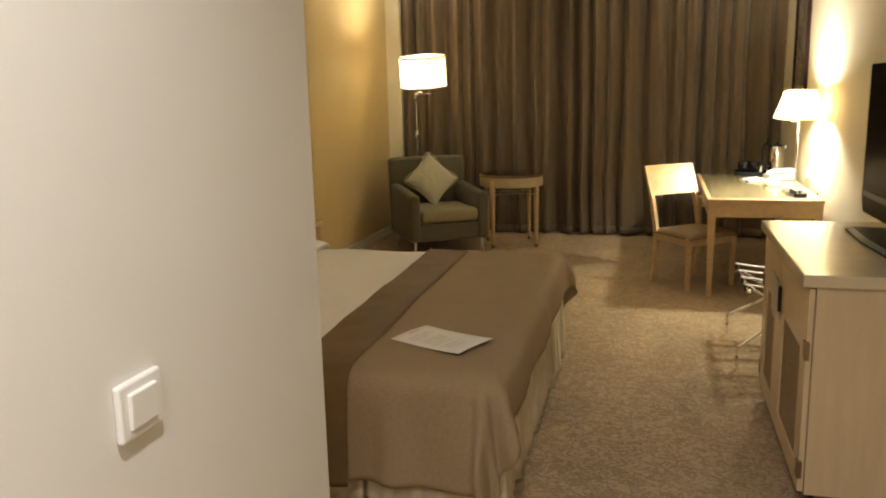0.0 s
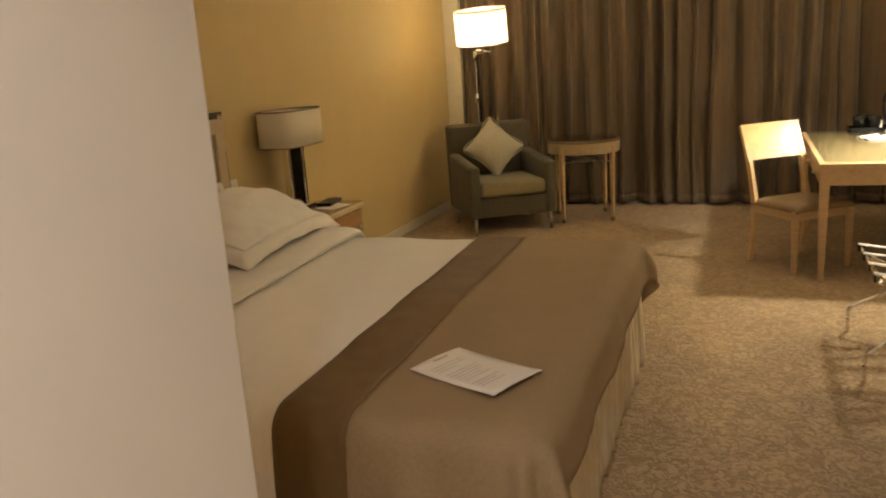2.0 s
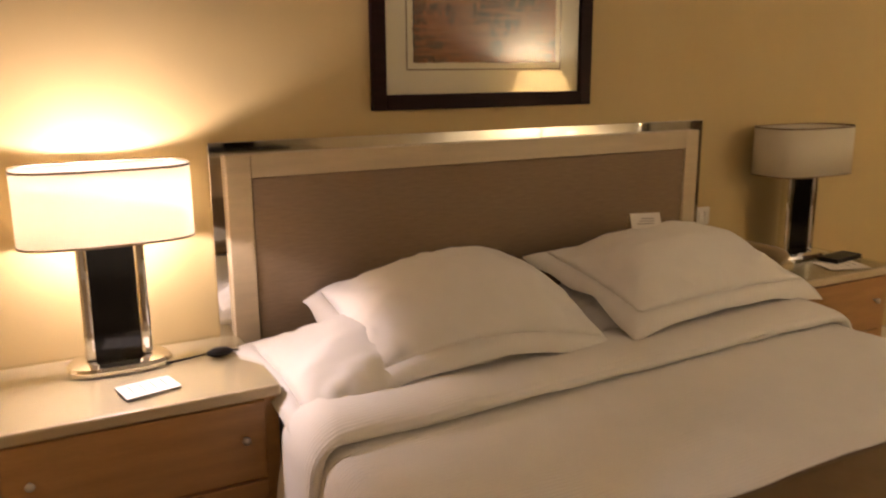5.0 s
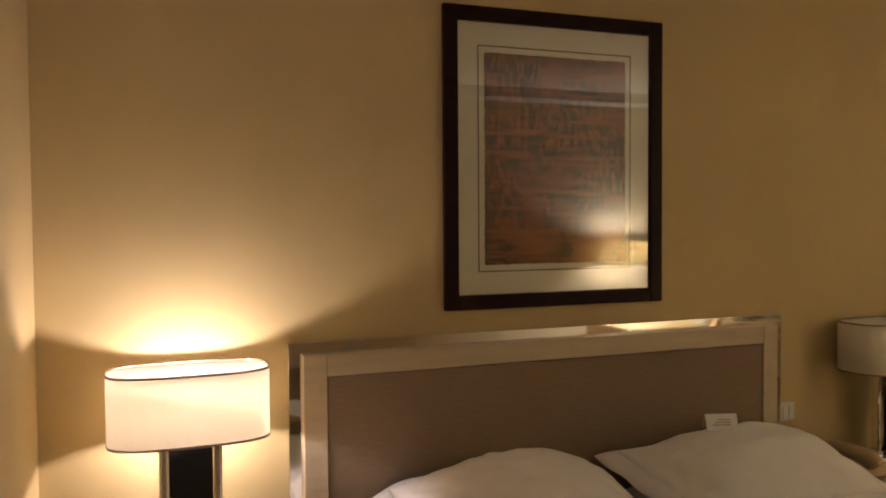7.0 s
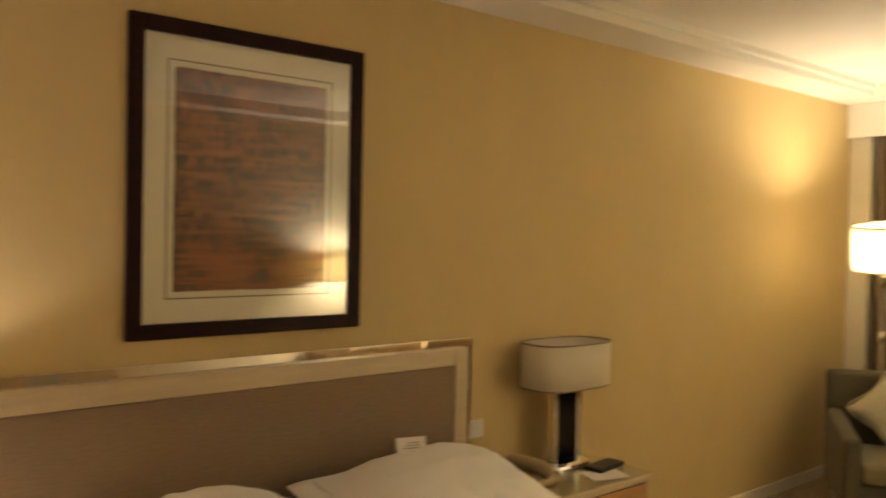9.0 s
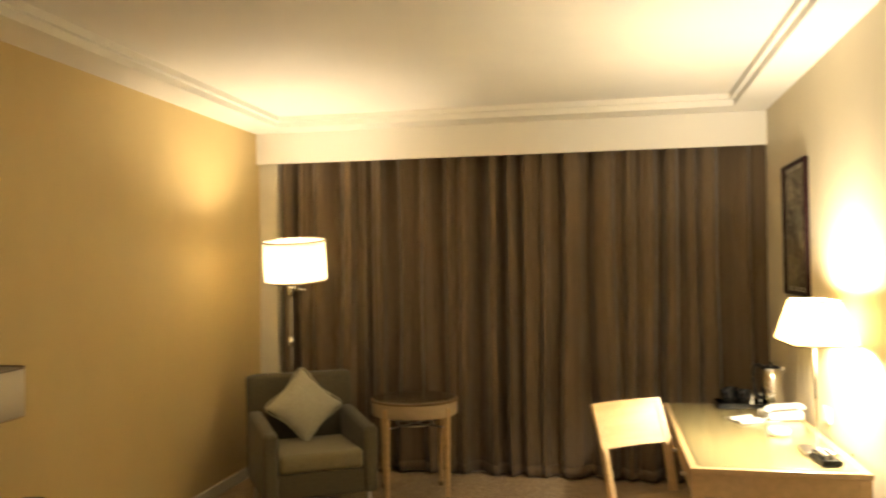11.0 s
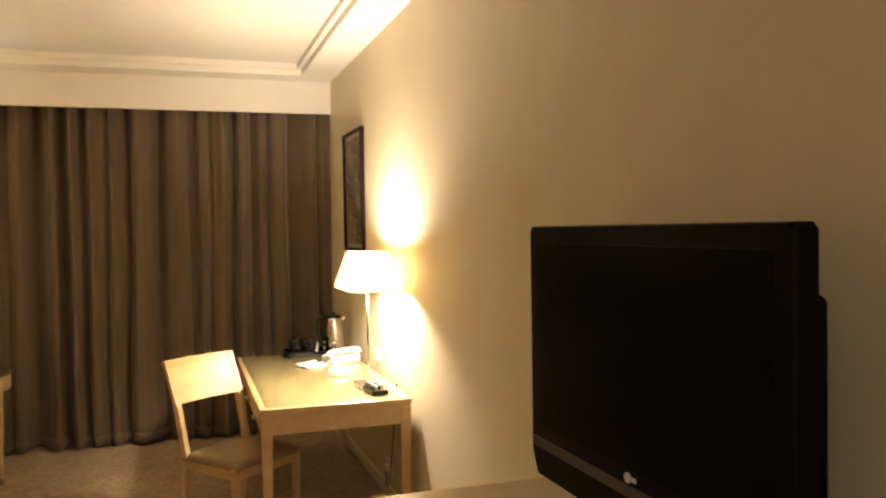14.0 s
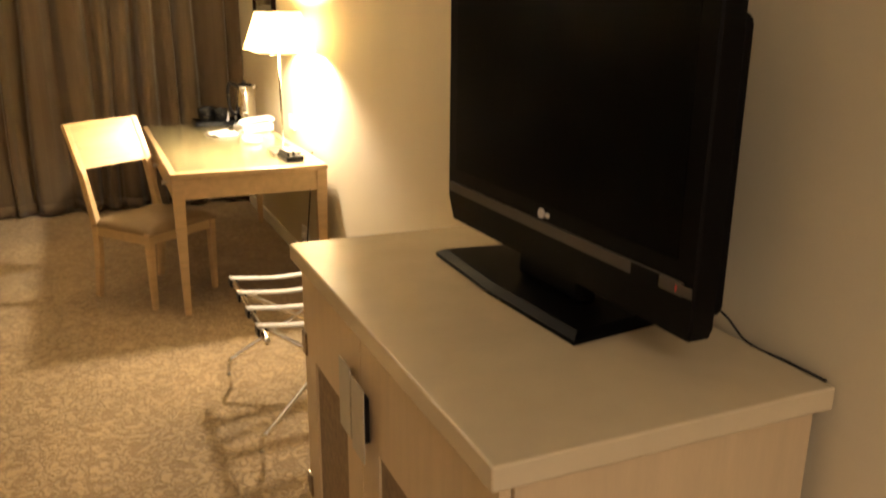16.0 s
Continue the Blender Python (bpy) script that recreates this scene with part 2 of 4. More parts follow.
def art_material(name, ground, marks, sx, sy):
    """An abstract print: streaked ground with dark, broken, script-like marks."""
    m = mat(name, ground, 0.8, vary=0.35, scale=7, stretch=(1, 1.0, 3.5))
    N, L = links_of(m)
    b = N["Principled BSDF"]
    tc, mp, n = N.new("ShaderNodeTexCoord"), N.new("ShaderNodeMapping"), N.new("ShaderNodeTexNoise")
    mp.inputs["Scale"].default_value = (1, sx, sy)
    n.inputs["Scale"].default_value, n.inputs["Detail"].default_value, n.inputs["Roughness"].default_value = 1, 5, 0.65
    n.inputs["Distortion"].default_value = 0.9
    L.new(tc.outputs["Object"], mp.inputs["Vector"])
    L.new(mp.outputs[0], n.inputs["Vector"])
    big = N.new("ShaderNodeTexNoise")
    big.inputs["Scale"].default_value = 3.2
    L.new(tc.outputs["Object"], big.inputs["Vector"])
    half, line, mul = N.new("ShaderNodeMath"), N.new("ShaderNodeMath"), N.new("ShaderNodeMath")
    half.operation, line.operation, mul.operation = "SUBTRACT", "ABSOLUTE", "MULTIPLY_ADD"
    half.inputs[1].default_value = 0.5
    L.new(n.outputs["Fac"], half.inputs[0])
    L.new(half.outputs[0], line.inputs[0])
    L.new(line.outputs[0], mul.inputs[0])
    mul.inputs[1].default_value = -4.0
    L.new(big.outputs["Fac"], mul.inputs[2])
    rng = N.new("ShaderNodeMapRange")
    rng.inputs["From Min"].default_value, rng.inputs["From Max"].default_value = 0.22, 0.42
    L.new(mul.outputs[0], rng.inputs["Value"])
    mix = N.new("ShaderNodeMix")
    mix.data_type = "RGBA"
    mix.inputs["B"].default_value = (*marks, 1)
    L.new(rng.outputs[0], mix.inputs["Factor"])
    L.new(b.inputs["Base Color"].links[0].from_socket, mix.inputs["A"])
    L.new(mix.outputs["Result"], b.inputs["Base Color"])
    return m


def script_print():
    """A rust print: level streaks, and rows of dark broken strokes like old script, densest below the middle."""
    m = mat("rust_print", (0.30, 0.095, 0.030), 0.8, vary=0.30, scale=5, fine_scale=60, stretch=(1, 1.0, 9))
    N, L = links_of(m)
    b = N["Principled BSDF"]
    tc = N.new("ShaderNodeTexCoord")

    def field(sx, sz, detail, distortion, offset):
        mp, n = N.new("ShaderNodeMapping"), N.new("ShaderNodeTexNoise")
        mp.inputs["Scale"].default_value, mp.inputs["Location"].default_value = (1, sx, sz), (offset, 0, 0)
        n.inputs["Scale"].default_value, n.inputs["Detail"].default_value = 1, detail
        n.inputs["Distortion"].default_value = distortion
        L.new(tc.outputs["Object"], mp.inputs["Vector"])
        L.new(mp.outputs[0], n.inputs["Vector"])
        return n.outputs["Fac"]

    def step(value, lo, hi):
        r = N.new("ShaderNodeMapRange")
        r.inputs["From Min"].default_value, r.inputs["From Max"].default_value = lo, hi
        L.new(value, r.inputs["Value"])
        return r.outputs[0]

    def join(op, p, q):
        k = N.new("ShaderNodeMath")
        k.operation = op
        L.new(p, k.inputs[0])
        L.new(q, k.inputs[1])
        return k.outputs[0]

    strokes = step(field(62, 20, 3, 0.6, 1.0), 0.43, 0.53)
    rows = step(field(3, 44, 1, 0.2, 4.0), 0.36, 0.50)
    streaks = step(field(5, 95, 2, 0.2, 7.0), 0.54, 0.66)
    patches = step(field(5, 4.5, 3, 0.5, 2.0), 0.30, 0.52)
    marks = join("MULTIPLY", join("MAXIMUM", join("MULTIPLY", strokes, rows), streaks), patches)
    soft = N.new("ShaderNodeMath")
    soft.operation = "MULTIPLY"
    soft.inputs[1].default_value = 0.9
    L.new(marks, soft.inputs[0])
    mix = N.new("ShaderNodeMix")
    mix.data_type = "RGBA"
    mix.inputs["B"].default_value = (0.030, 0.017, 0.009, 1)
    L.new(soft.outputs[0], mix.inputs["Factor"])
    L.new(b.inputs["Base Color"].links[0].from_socket, mix.inputs["A"])
    L.new(mix.outputs["Result"], b.inputs["Base Color"])
    return m


def stripe_linen():
    """White cotton with a fine woven stripe."""
    m = mat("white_striped_cotton", (0.86, 0.83, 0.78), 0.8, vary=0.025, scale=9, sheen=0.2)
    N, L = links_of(m)
    b = N["Principled BSDF"]
    tc, w = N.new("ShaderNodeTexCoord"), N.new("ShaderNodeTexWave")
    w.bands_direction = "X"
    w.inputs["Scale"].default_value = 22
    L.new(tc.outputs["Object"], w.inputs["Vector"])
    bump = N.new("ShaderNodeBump")
    bump.inputs["Strength"].default_value, bump.inputs["Distance"].default_value = 0.45, 0.003
    L.new(w.outputs["Fac"], bump.inputs["Height"])
    L.new(bump.outputs[0], b.inputs["Normal"])
    return m


CARPET = carpet_material()
CURTAIN = curtain_material()
ART = script_print()
ART2 = art_material("ink_drawing", (0.50, 0.44, 0.30), (0.06, 0.05, 0.04), 14, 10)
STRIPED = stripe_linen()

# ---- mesh helpers ----


def part(name, bm, material, parent=None, label="", smooth=False, at=None):
    me = bpy.data.meshes.new(name)
    bmesh.ops.recalc_face_normals(bm, faces=bm.faces)
    bm.to_mesh(me)
    bm.free()
    me.materials.append(material)
    if smooth:
        for p in me.polygons:
            p.use_smooth = True
    ob = new(name, me)
    ob.parent = parent
    if at is not None:
        ob.matrix_basis = at
    if name in ("glass_pane", "glass_top"):
        ob.visible_shadow = False
    if label:
        ob["label"] = label
    return ob


def thing(name, label, category, m=None, group=""):
    ob = new(name)
    ob.empty_display_size = 0.1
    if m is not None:
        ob.matrix_basis = m
    return tagged(ob, label, category, group)


def box(bm, x0, x1, y0, y1, z0, z1, b=0.0, seg=2, m=None):
    """A box, its edges rounded by b, into bm."""
    mm = Matrix.Translation(((x0 + x1) / 2, (y0 + y1) / 2, (z0 + z1) / 2)) @ Matrix.Diagonal((x1 - x0, y1 - y0, z1 - z0, 1))
    if m is not None:
        mm = m @ mm
    vs = bmesh.ops.create_cube(bm, size=1, matrix=mm)["verts"]
    if b:
        es = list({e for v in vs for e in v.link_edges})
        bmesh.ops.bevel(bm, geom=es, offset=b, segments=seg, affect="EDGES", profile=0.5)
    return bm


def rb(*a, **k):
    return box(bmesh.new(), *a, **k)


def rod(bm, p0, p1, r0, r1=None, n=16, square=False):
    """A tapered rod from p0 to p1."""
    r1 = r0 if r1 is None else r1
    p0, p1 = Vector(p0), Vector(p1)
    d = p1 - p0
    q = d.to_track_quat("Z", "Y").to_matrix().to_4x4()
    mm = Matrix.Translation((p0 + p1) / 2) @ q
    if square:
        mm = mm @ Matrix.Rotation(radians(45), 4, "Z")
        n, r0, r1 = 4, r0 * 1.414, r1 * 1.414
    vs = bmesh.ops.create_cone(bm, cap_ends=True, segments=n, radius1=r0, radius2=r1, depth=d.length, matrix=mm)["verts"]
    return bm


def taper(x, y, z0, z1, a0, a1, b=0.004):
    """A square leg from half width a0 at its foot to a1 at its top."""
    bm = bmesh.new()
    vs = bmesh.ops.create_cube(bm, size=2)["verts"]
    for v in vs:
        up = v.co.z > 0
        a = a1 if up else a0
        v.co = Vector((x + v.co.x * a, y + v.co.y * a, z1 if up else z0))
    bmesh.ops.bevel(bm, geom=list(bm.edges), offset=b, segments=2, affect="EDGES")
    return bm


def tube(points, r, n=10, smooth_steps=6):
    """A bent tube through points (Catmull-Rom)."""
    P = [Vector(p) for p in points]
    P = [P[0] * 2 - P[1]] + P + [P[-1] * 2 - P[-2]]
    line = []
    for i in range(1, len(P) - 2):
        for k in range(smooth_steps):
            t = k / smooth_steps
            a, b_, c, d = P[i - 1:i + 3]
            line.append(0.5 * ((2 * b_) + (c - a) * t + (2 * a - 5 * b_ + 4 * c - d) * t * t + (3 * b_ - a - 3 * c + d) * t ** 3))
    line.append(P[-2])
    bm = bmesh.new()
    rings = []
    for i, p in enumerate(line):
        d = (line[min(i + 1, len(line) - 1)] - line[max(i - 1, 0)]).normalized()
        q = d.to_track_quat("Z", "Y")
        rings.append([bm.verts.new(p + q @ Vector((r * math.cos(2 * math.pi * k / n), r * math.sin(2 * math.pi * k / n), 0))) for k in range(n)])
    for a, b_ in zip(rings, rings[1:]):
        for k in range(n):
            bm.faces.new((a[k], a[(k + 1) % n], b_[(k + 1) % n], b_[k]))
    bm.faces.new(rings[0])
    bm.faces.new(rings[-1])
    return bm


def lathe(profile, n=40, sx=1.0, sy=1.0, power=2.0, closed=False):
    """Turns (r, z) pairs round z; sx, sy and power make ovals."""
    bm = bmesh.new()
    rings = []
    for r, z in profile:
        ring = []
        for k in range(n):
            a = 2 * math.pi * k / n
            c, s = math.cos(a), math.sin(a)
            c, s = math.copysign(abs(c) ** (2 / power), c), math.copysign(abs(s) ** (2 / power), s)
            ring.append(bm.verts.new((r * c * sx, r * s * sy, z)))
        rings.append(ring)
    if closed:
        rings.append(rings[0])
    for a, b_ in zip(rings, rings[1:]):
        for k in range(n):
            bm.faces.new((a[k], a[(k + 1) % n], b_[(k + 1) % n], b_[k]))
    if not closed:
        bm.faces.new(rings[0])
        bm.faces.new(rings[-1])
    return bm


def sheet(fn, nu, nv):
    """A grid of points fn(u, v), u and v from 0 to 1."""
    bm = bmesh.new()
    g = [[bm.verts.new(fn(i / nu, j / nv)) for j in range(nv + 1)] for i in range(nu + 1)]
    for i in range(nu):
        for j in range(nv):
            bm.faces.new((g[i][j], g[i + 1][j], g[i + 1][j + 1], g[i][j + 1]))
    return bm


def thick(ob, d, offset=0.0):
    md = ob.modifiers.new("thickness", "SOLIDIFY")
    md.thickness, md.offset = d, offset
    return ob


def structure(name, bm, material, label, parent=None):
    ob = part(name, bm, material, parent, label)
    ob["kind"] = "structure"
    return ob


# ---- the room ----
structure("floor", rb(-0.12, XE + 0.12, YD - 0.12, YW + 0.12, -0.12, 0), CARPET, "beige cut-pile carpet with a darker winding pattern")
structure("wall_west", rb(-0.12, 0, YS - 0.1, YW + 0.12, 0, 3.05), WALLPAPER, "beige wallpapered wall behind the bed")
structure("wall_east", rb(XE, XE + 0.12, YD - 0.12, YW + 0.12, 0, 3.05), CREAMPAPER, "cream wallpapered wall behind the television and desk")
structure("wall_north", rb(0, XE, YW, YW + 0.12, 0, 3.05), TRIM, "cream window wall behind closed curtains")
structure("wall_south", rb(-0.12, XC - 0.12, YS - 0.1, YS, 0, 3.05), WALLPAPER, "beige wall beside the bedside cabinet")
structure("wall_passage", rb(XC - 0.12, XC, YD, 0.385, 0, 3.05, 0.006), WHITE_PAINT, "white painted wall of the entrance passage")
structure("wall_end", rb(XC - 0.12, XE, YD - 0.12, YD, 0, 3.05), WHITE_PAINT, "white painted wall at the end of the passage")


def ceiling_mesh():
    bm = bmesh.new()
    x0, x1, y0, y1 = 0.30, XE - 0.27, 0.62, 6.93
    box(bm, -0.1, XE + 0.1, YD - 0.1, y0, ZC, 3.06)
    box(bm, -0.1, XE + 0.1, y1, YW + 0.1, ZC, 3.06)
    box(bm, -0.1, x0, y0, y1, ZC, 3.06)
    box(bm, x1, XE + 0.1, y0, y1, ZC, 3.06)
    box(bm, x0, x1, y0, y1, ZT, 3.06)
    e = 0.035
    for a in ((x0, x1, y0, y0 + e), (x0, x1, y1 - e, y1), (x0, x0 + e, y0 + e, y1 - e), (x1 - e, x1, y0 + e, y1 - e)):
        box(bm, *a, ZC + 0.045, ZT)
    return bm


structure("ceiling", ceiling_mesh(), CEILING, "white ceiling with a raised central field")
structure("pelmet", rb(0, XE, YN, YN + 0.03, 2.606, ZC, 0.003), CEILING, "white pelmet board above the curtains")
structure("curtain_pilaster", rb(0, 0.16, YN + 0.06, YW, 0, ZC, 0.003), TRIM, "cream wall return beside the curtain")
structure("baseboard", rb(0, 0.014, YS, YW - 0.2, 0, 0.085, 0.003), TRIM, "cream painted skirting board")
structure("baseboard", rb(XE - 0.014, XE, YD, YW - 0.2, 0, 0.085, 0.003), TRIM, "cream painted skirting board")
structure("baseboard", rb(0.014, XC - 0.12, YS, YS + 0.014, 0, 0.085, 0.003), TRIM, "cream painted skirting board")
structure("baseboard", rb(XC, XC + 0.014, YD, 0.385, 0, 0.085, 0.003), TRIM, "cream painted skirting board")


# ---- curtains ----
def curtain(x0, x1, seed, label):
    rnd = random.Random(seed)
    ob = thing("curtain", label, "curtain", Matrix.Translation((0, 7.30, 0)), "curtains")
    ph = [rnd.uniform(0, 6.28) for _ in range(6)]

    def fn(u, v):
        x = x0 + (x1 - x0) * u
        z = 0.02 + 2.70 * v
        s = x + 0.16 * noise.noise((x * 1.9, seed, 0.3)) + 0.03 * noise.noise((x * 6.0, seed, 1.3))
        drift = 0.07 * (1 - v) * noise.noise((x * 3, z * 0.6, seed))
        a = math.sin((s + drift) * 36 + ph[0]) * 0.7 + math.sin((s + drift) * 23 + ph[1] + 1.6 * math.sin(x * 2.3)) * 0.55 + math.sin((s + drift) * 79 + ph[2]) * 0.16
        a = math.copysign(abs(a) ** 0.8, a)
        amp = 0.070 * (0.95 + 0.6 * noise.noise((x * 4, 3.1, seed)))
        y = amp * a + 0.018 * noise.noise((x * 9, z * 1.1, seed + 2)) + 0.025 * noise.noise((x * 1.7, z * 0.5, seed + 5))
        return (x + 0.012 * math.cos((s + drift) * 38 + ph[0]), y, z)

    thick(part("cloth", sheet(fn, int(230 * (x1 - x0)), 22), CURTAIN, ob, smooth=True), 0.004)
    hem = part("hem", sheet(lambda u, v: Vector(fn(u, v * 0.030)) + Vector((0, -0.005, 0)), int(230 * (x1 - x0)), 1), CURTAIN, ob, smooth=True)
    thick(hem, 0.003)
    return ob


curtain(0.165, 2.06, 3, "grey-brown pleated full-length curtain, drawn closed")
curtain(2.02, 4.115, 8, "grey-brown pleated full-length curtain, drawn closed")

# ---- wall pictures ----
def picture(m, w, h, bar, matw, art, frame_mat, label, glass=True):
    """Faces +x at the origin, its centre there."""
    ob = thing("framed_picture", label, "picture", m, "")
    d = 0.03
    bm = bmesh.new()
    box(bm, 0, d, -w / 2, -w / 2 + bar, -h / 2, h / 2, 0.004)
    box(bm, 0, d, w / 2 - bar, w / 2, -h / 2, h / 2, 0.004)
    box(bm, 0, d, -w / 2 + bar, w / 2 - bar, h / 2 - bar, h / 2, 0.004)
    box(bm, 0, d, -w / 2 + bar, w / 2 - bar, -h / 2, -h / 2 + bar, 0.004)
    part("frame", bm, frame_mat, ob)
    iw, ih = w / 2 - bar, h / 2 - bar
    part("mat_board", rb(0.002, 0.008, -iw, iw, -ih, ih), MATBOARD, ob)
    aw, ah = iw - matw, ih - matw
    bm = bmesh.new()
    e = 0.028
    for a in ((-aw - e, -aw - e + 0.005, -ah - e, ah + e), (aw + e - 0.005, aw + e, -ah - e, ah + e)):
        box(bm, 0.008, 0.009, *a)
    for a in ((-aw - e, aw + e, -ah - e, -ah - e + 0.005), (-aw - e, aw + e, ah + e - 0.005, ah + e)):
        box(bm, 0.008, 0.0092, *a)
    if matw > 0.05:
        part("mat_line", bm, LINER, ob)
    else:
        bm.free()
    rnd = random.Random(5)
    bm = bmesh.new()
    n = 60
    ring = []
    for k in range(4 * n):
        s, t = divmod(k, n)
        f = t / n * 2 - 1
        j = rnd.uniform(-0.002, 0.002)
        y, z = ((f, -1), (1, f), (-f, 1), (-1, -f))[s]
        ring.append(bm.verts.new((0.0105, y * (aw + j), z * (ah + j))))
    bm.faces.new(ring)
    part("print", bm, art, ob)
    if glass:
        part("glass_pane", rb(0.016, 0.018, -iw, iw, -ih, ih), GLASS, ob)
    return ob


picture(Matrix.Translation((0.001, 2.178, 1.979)), 0.975, 1.160, 0.056, 0.115, ART, DARKWOOD, "large dark-framed rust abstract print under glass above the bed")
picture(Matrix.Translation((XE - 0.001, 6.24, 1.93)) @ Matrix.Rotation(math.pi, 4, "Z"), 0.63, 0.85, 0.022, 0.03, ART2, DARKWOOD, "narrow dark-framed ink drawing above the desk")


# ---- bed ----
BX0, BX1, BY0, BY1, BZ = 0.10, 2.37, 1.18, 3.20, 0.565
bed = thing("bed", "king-size bed with a cream pleated skirt", "bed")
part("base", rb(BX0, BX1 - 0.02, BY0 + 0.02, BY1 - 0.02, 0.08, 0.34, 0.02), SKIRT, bed, "cream upholstered base")
part("mattress", rb(BX0, BX1 - 0.02, BY0 + 0.01, BY1 - 0.01, 0.34, 0.54, 0.05, 4), LINEN, bed, "white mattress", True)


def skirt_mesh():
    pts = []
    step = 0.012
    y = BY0
    x = BX0
    while x < BX1:
        pts.append((x, BY0, 0, -1))
        x += step
    while y < BY1:
        pts.append((BX1, y, 1, 0))
        y += step
    while x > BX0:
        pts.append((x, BY1, 0, 1))
        x -= step

    def fn(u, v):
        i = min(int(u * (len(pts) - 1)), len(pts) - 1)
        px, py, nx, ny = pts[i]
        s = i * step
        w = s * 10.5 + 0.9 * noise.noise((s * 3, 0, 0))
        w -= math.floor(w)
        a = 0.075 * (w / 0.72 if w < 0.72 else (1 - w) / 0.28) - 0.012 + 0.016 * noise.noise((s * 14, v, 2.0))
        a *= (1.0 - 0.2 * v) * (1.0 if nx else 0.3)
        return (px + nx * (a - 0.005), py + ny * (a - 0.005), 0.012 + 0.36 * v)

    return sheet(fn, len(pts) - 1, 5)


thick(part("skirt", skirt_mesh(), SKIRT, bed, "cream pleated skirt", True), 0.004)


def drape(x0, x1, over_foot, drop, zt, seed, R=0.07, foot=0.29, ripple=0.02, grow=0.0, res=0.022):
    """Cloth over the bed from x0 to x1; where over_foot, it also hangs down the foot end."""
    fx1 = BX1 - 0.03
    ex = fx1 + foot if over_foot else x1
    y0, y1 = BY0 - drop, BY1 + drop

    def fn(u, v):
        s, t = x0 + (ex - x0) * u, y0 + (y1 - y0) * v
        px = min(s, fx1) if over_foot else s
        py = min(max(t, BY0 + 0.05), BY1 - 0.05)
        dx, dy = s - px, t - py
        d = math.hypot(dx, dy)
        lump = 0.026 * (py - 1.5) + 0.010 * noise.noise((s * 2.5, t * 2.5, seed)) + 0.004 * noise.noise((s * 9, t * 7, seed))
        if d < 1e-6:
            return (px, py, zt + lump + grow)
        ux, uy = dx / d, dy / d
        q = R * math.pi / 2
        if d < q:
            out, down = R * math.sin(d / R), R * (1 - math.cos(d / R))
        else:
            out, down = R + 0.10 * (d - q), R + 0.985 * (d - q)
        k = min(1.0, max(0.0, (d - 0.04) / 0.25))
        along = s + t if dx and dy else (s if dy else t)
        ang = math.atan2(uy, ux)
        fold = math.sin(along * 21 + seed + 5 * ang + 2.0 * noise.noise((along * 3, seed, 1.0)))
        w = ripple * k * (fold + 0.8 * noise.noise((along * 7, d * 3, seed)))
        if dx and not dy:
            w = 0.022 * k * noise.noise((t * 3.1, d * 1.5, seed + 1)) + 0.008 * k * noise.noise((t * 9, d * 2, seed))
        if dx and dy:
            w += 0.040 * k * (1 + math.sin(ang * 6 + seed))
        out += w + grow
        return (px + ux * out, py + uy * out, max(0.03, zt - down + lump + grow))

    return sheet(fn, max(4, int((ex - x0) / res)), int((y1 - y0) / res))


duvet = thing("duvet", "white striped cotton duvet with a turned-back edge, on the bed", "duvet")
thick(part("cover", drape(0.60, 1.70, False, 0.40, BZ, 2.0, ripple=0.022), STRIPED, duvet, smooth=True), 0.012)


def fold_mesh():
    base0 = BY0 - 0.36

    def fn(u, v):
        t = base0 + (BY1 + 0.30 - base0) * v
        py = min(max(t, BY0 + 0.05), BY1 - 0.05)
        d = abs(t - py)
        sg = -1 if t < py else 1
        R = 0.085
        q = R * math.pi / 2
        if d < q:
            out, down = R * math.sin(d / R), R * (1 - math.cos(d / R))
        else:
            out, down = R + 0.10 * (d - q), R + 0.98 * (d - q)
        a = u * 2 * math.pi
        c, s_ = math.cos(a), math.sin(a)
        wid = 0.150 + 0.012 * noise.noise((t * 2, 0, 4))
        x = 0.765 + wid * math.copysign(abs(c) ** 0.6, c) + 0.012 * noise.noise((t * 3, 1, 4))
        h = 0.030 * math.copysign(abs(s_) ** 0.8, s_) + 0.006 * noise.noise((t * 6, u * 4, 7))
        # the roll's height turns outward as it goes over the side
        lean = min(1.0, d / q)
        return (x, py + sg * (out + h * lean), BZ + 0.036 + 0.026 * (py - 1.5) - down + h * (1 - lean))

    return sheet(fn, 28, 110)


part("turned_edge", fold_mesh(), STRIPED, duvet, smooth=True)

spread = thing("bed_runner", "taupe bedspread with a bronze satin band across the bed foot", "bedspread")
thick(part("cover", drape(1.835, BX1, True, 0.43, BZ + 0.016, 5.0, ripple=0.016, R=0.085, foot=0.25), TAUPE, spread, smooth=True), 0.006)
thick(part("band", drape(1.60, 1.84, False, 0.455, BZ + 0.019, 5.0, ripple=0.016, R=0.085), BROWN, spread, "bronze satin band", True), 0.006)

# headboard
HY0, HY1, HZ = 1.092, 3.305, 1.313
hb = thing("headboard", "pale wood headboard with brown upholstered panel and chrome edge", "headboard")
bm = bmesh.new()
box(bm, 0.004, 0.030, HY0, HY1, 0.1, HZ, 0.002)
part("mirror_edge", bm, CHROME, hb, "polished chrome surround")
bm = bmesh.new()
a0, a1, az, b0, b1, bz = HY0 + 0.048, HY1 - 0.048, HZ - 0.042, HY0 + 0.133, HY1 - 0.125, HZ - 0.122
box(bm, 0.030, 0.062, a0, b0, 0.12, az, 0.004)
box(bm, 0.030, 0.062, b1, a1, 0.12, az, 0.004)
box(bm, 0.030, 0.062, b0, b1, bz, az, 0.004)
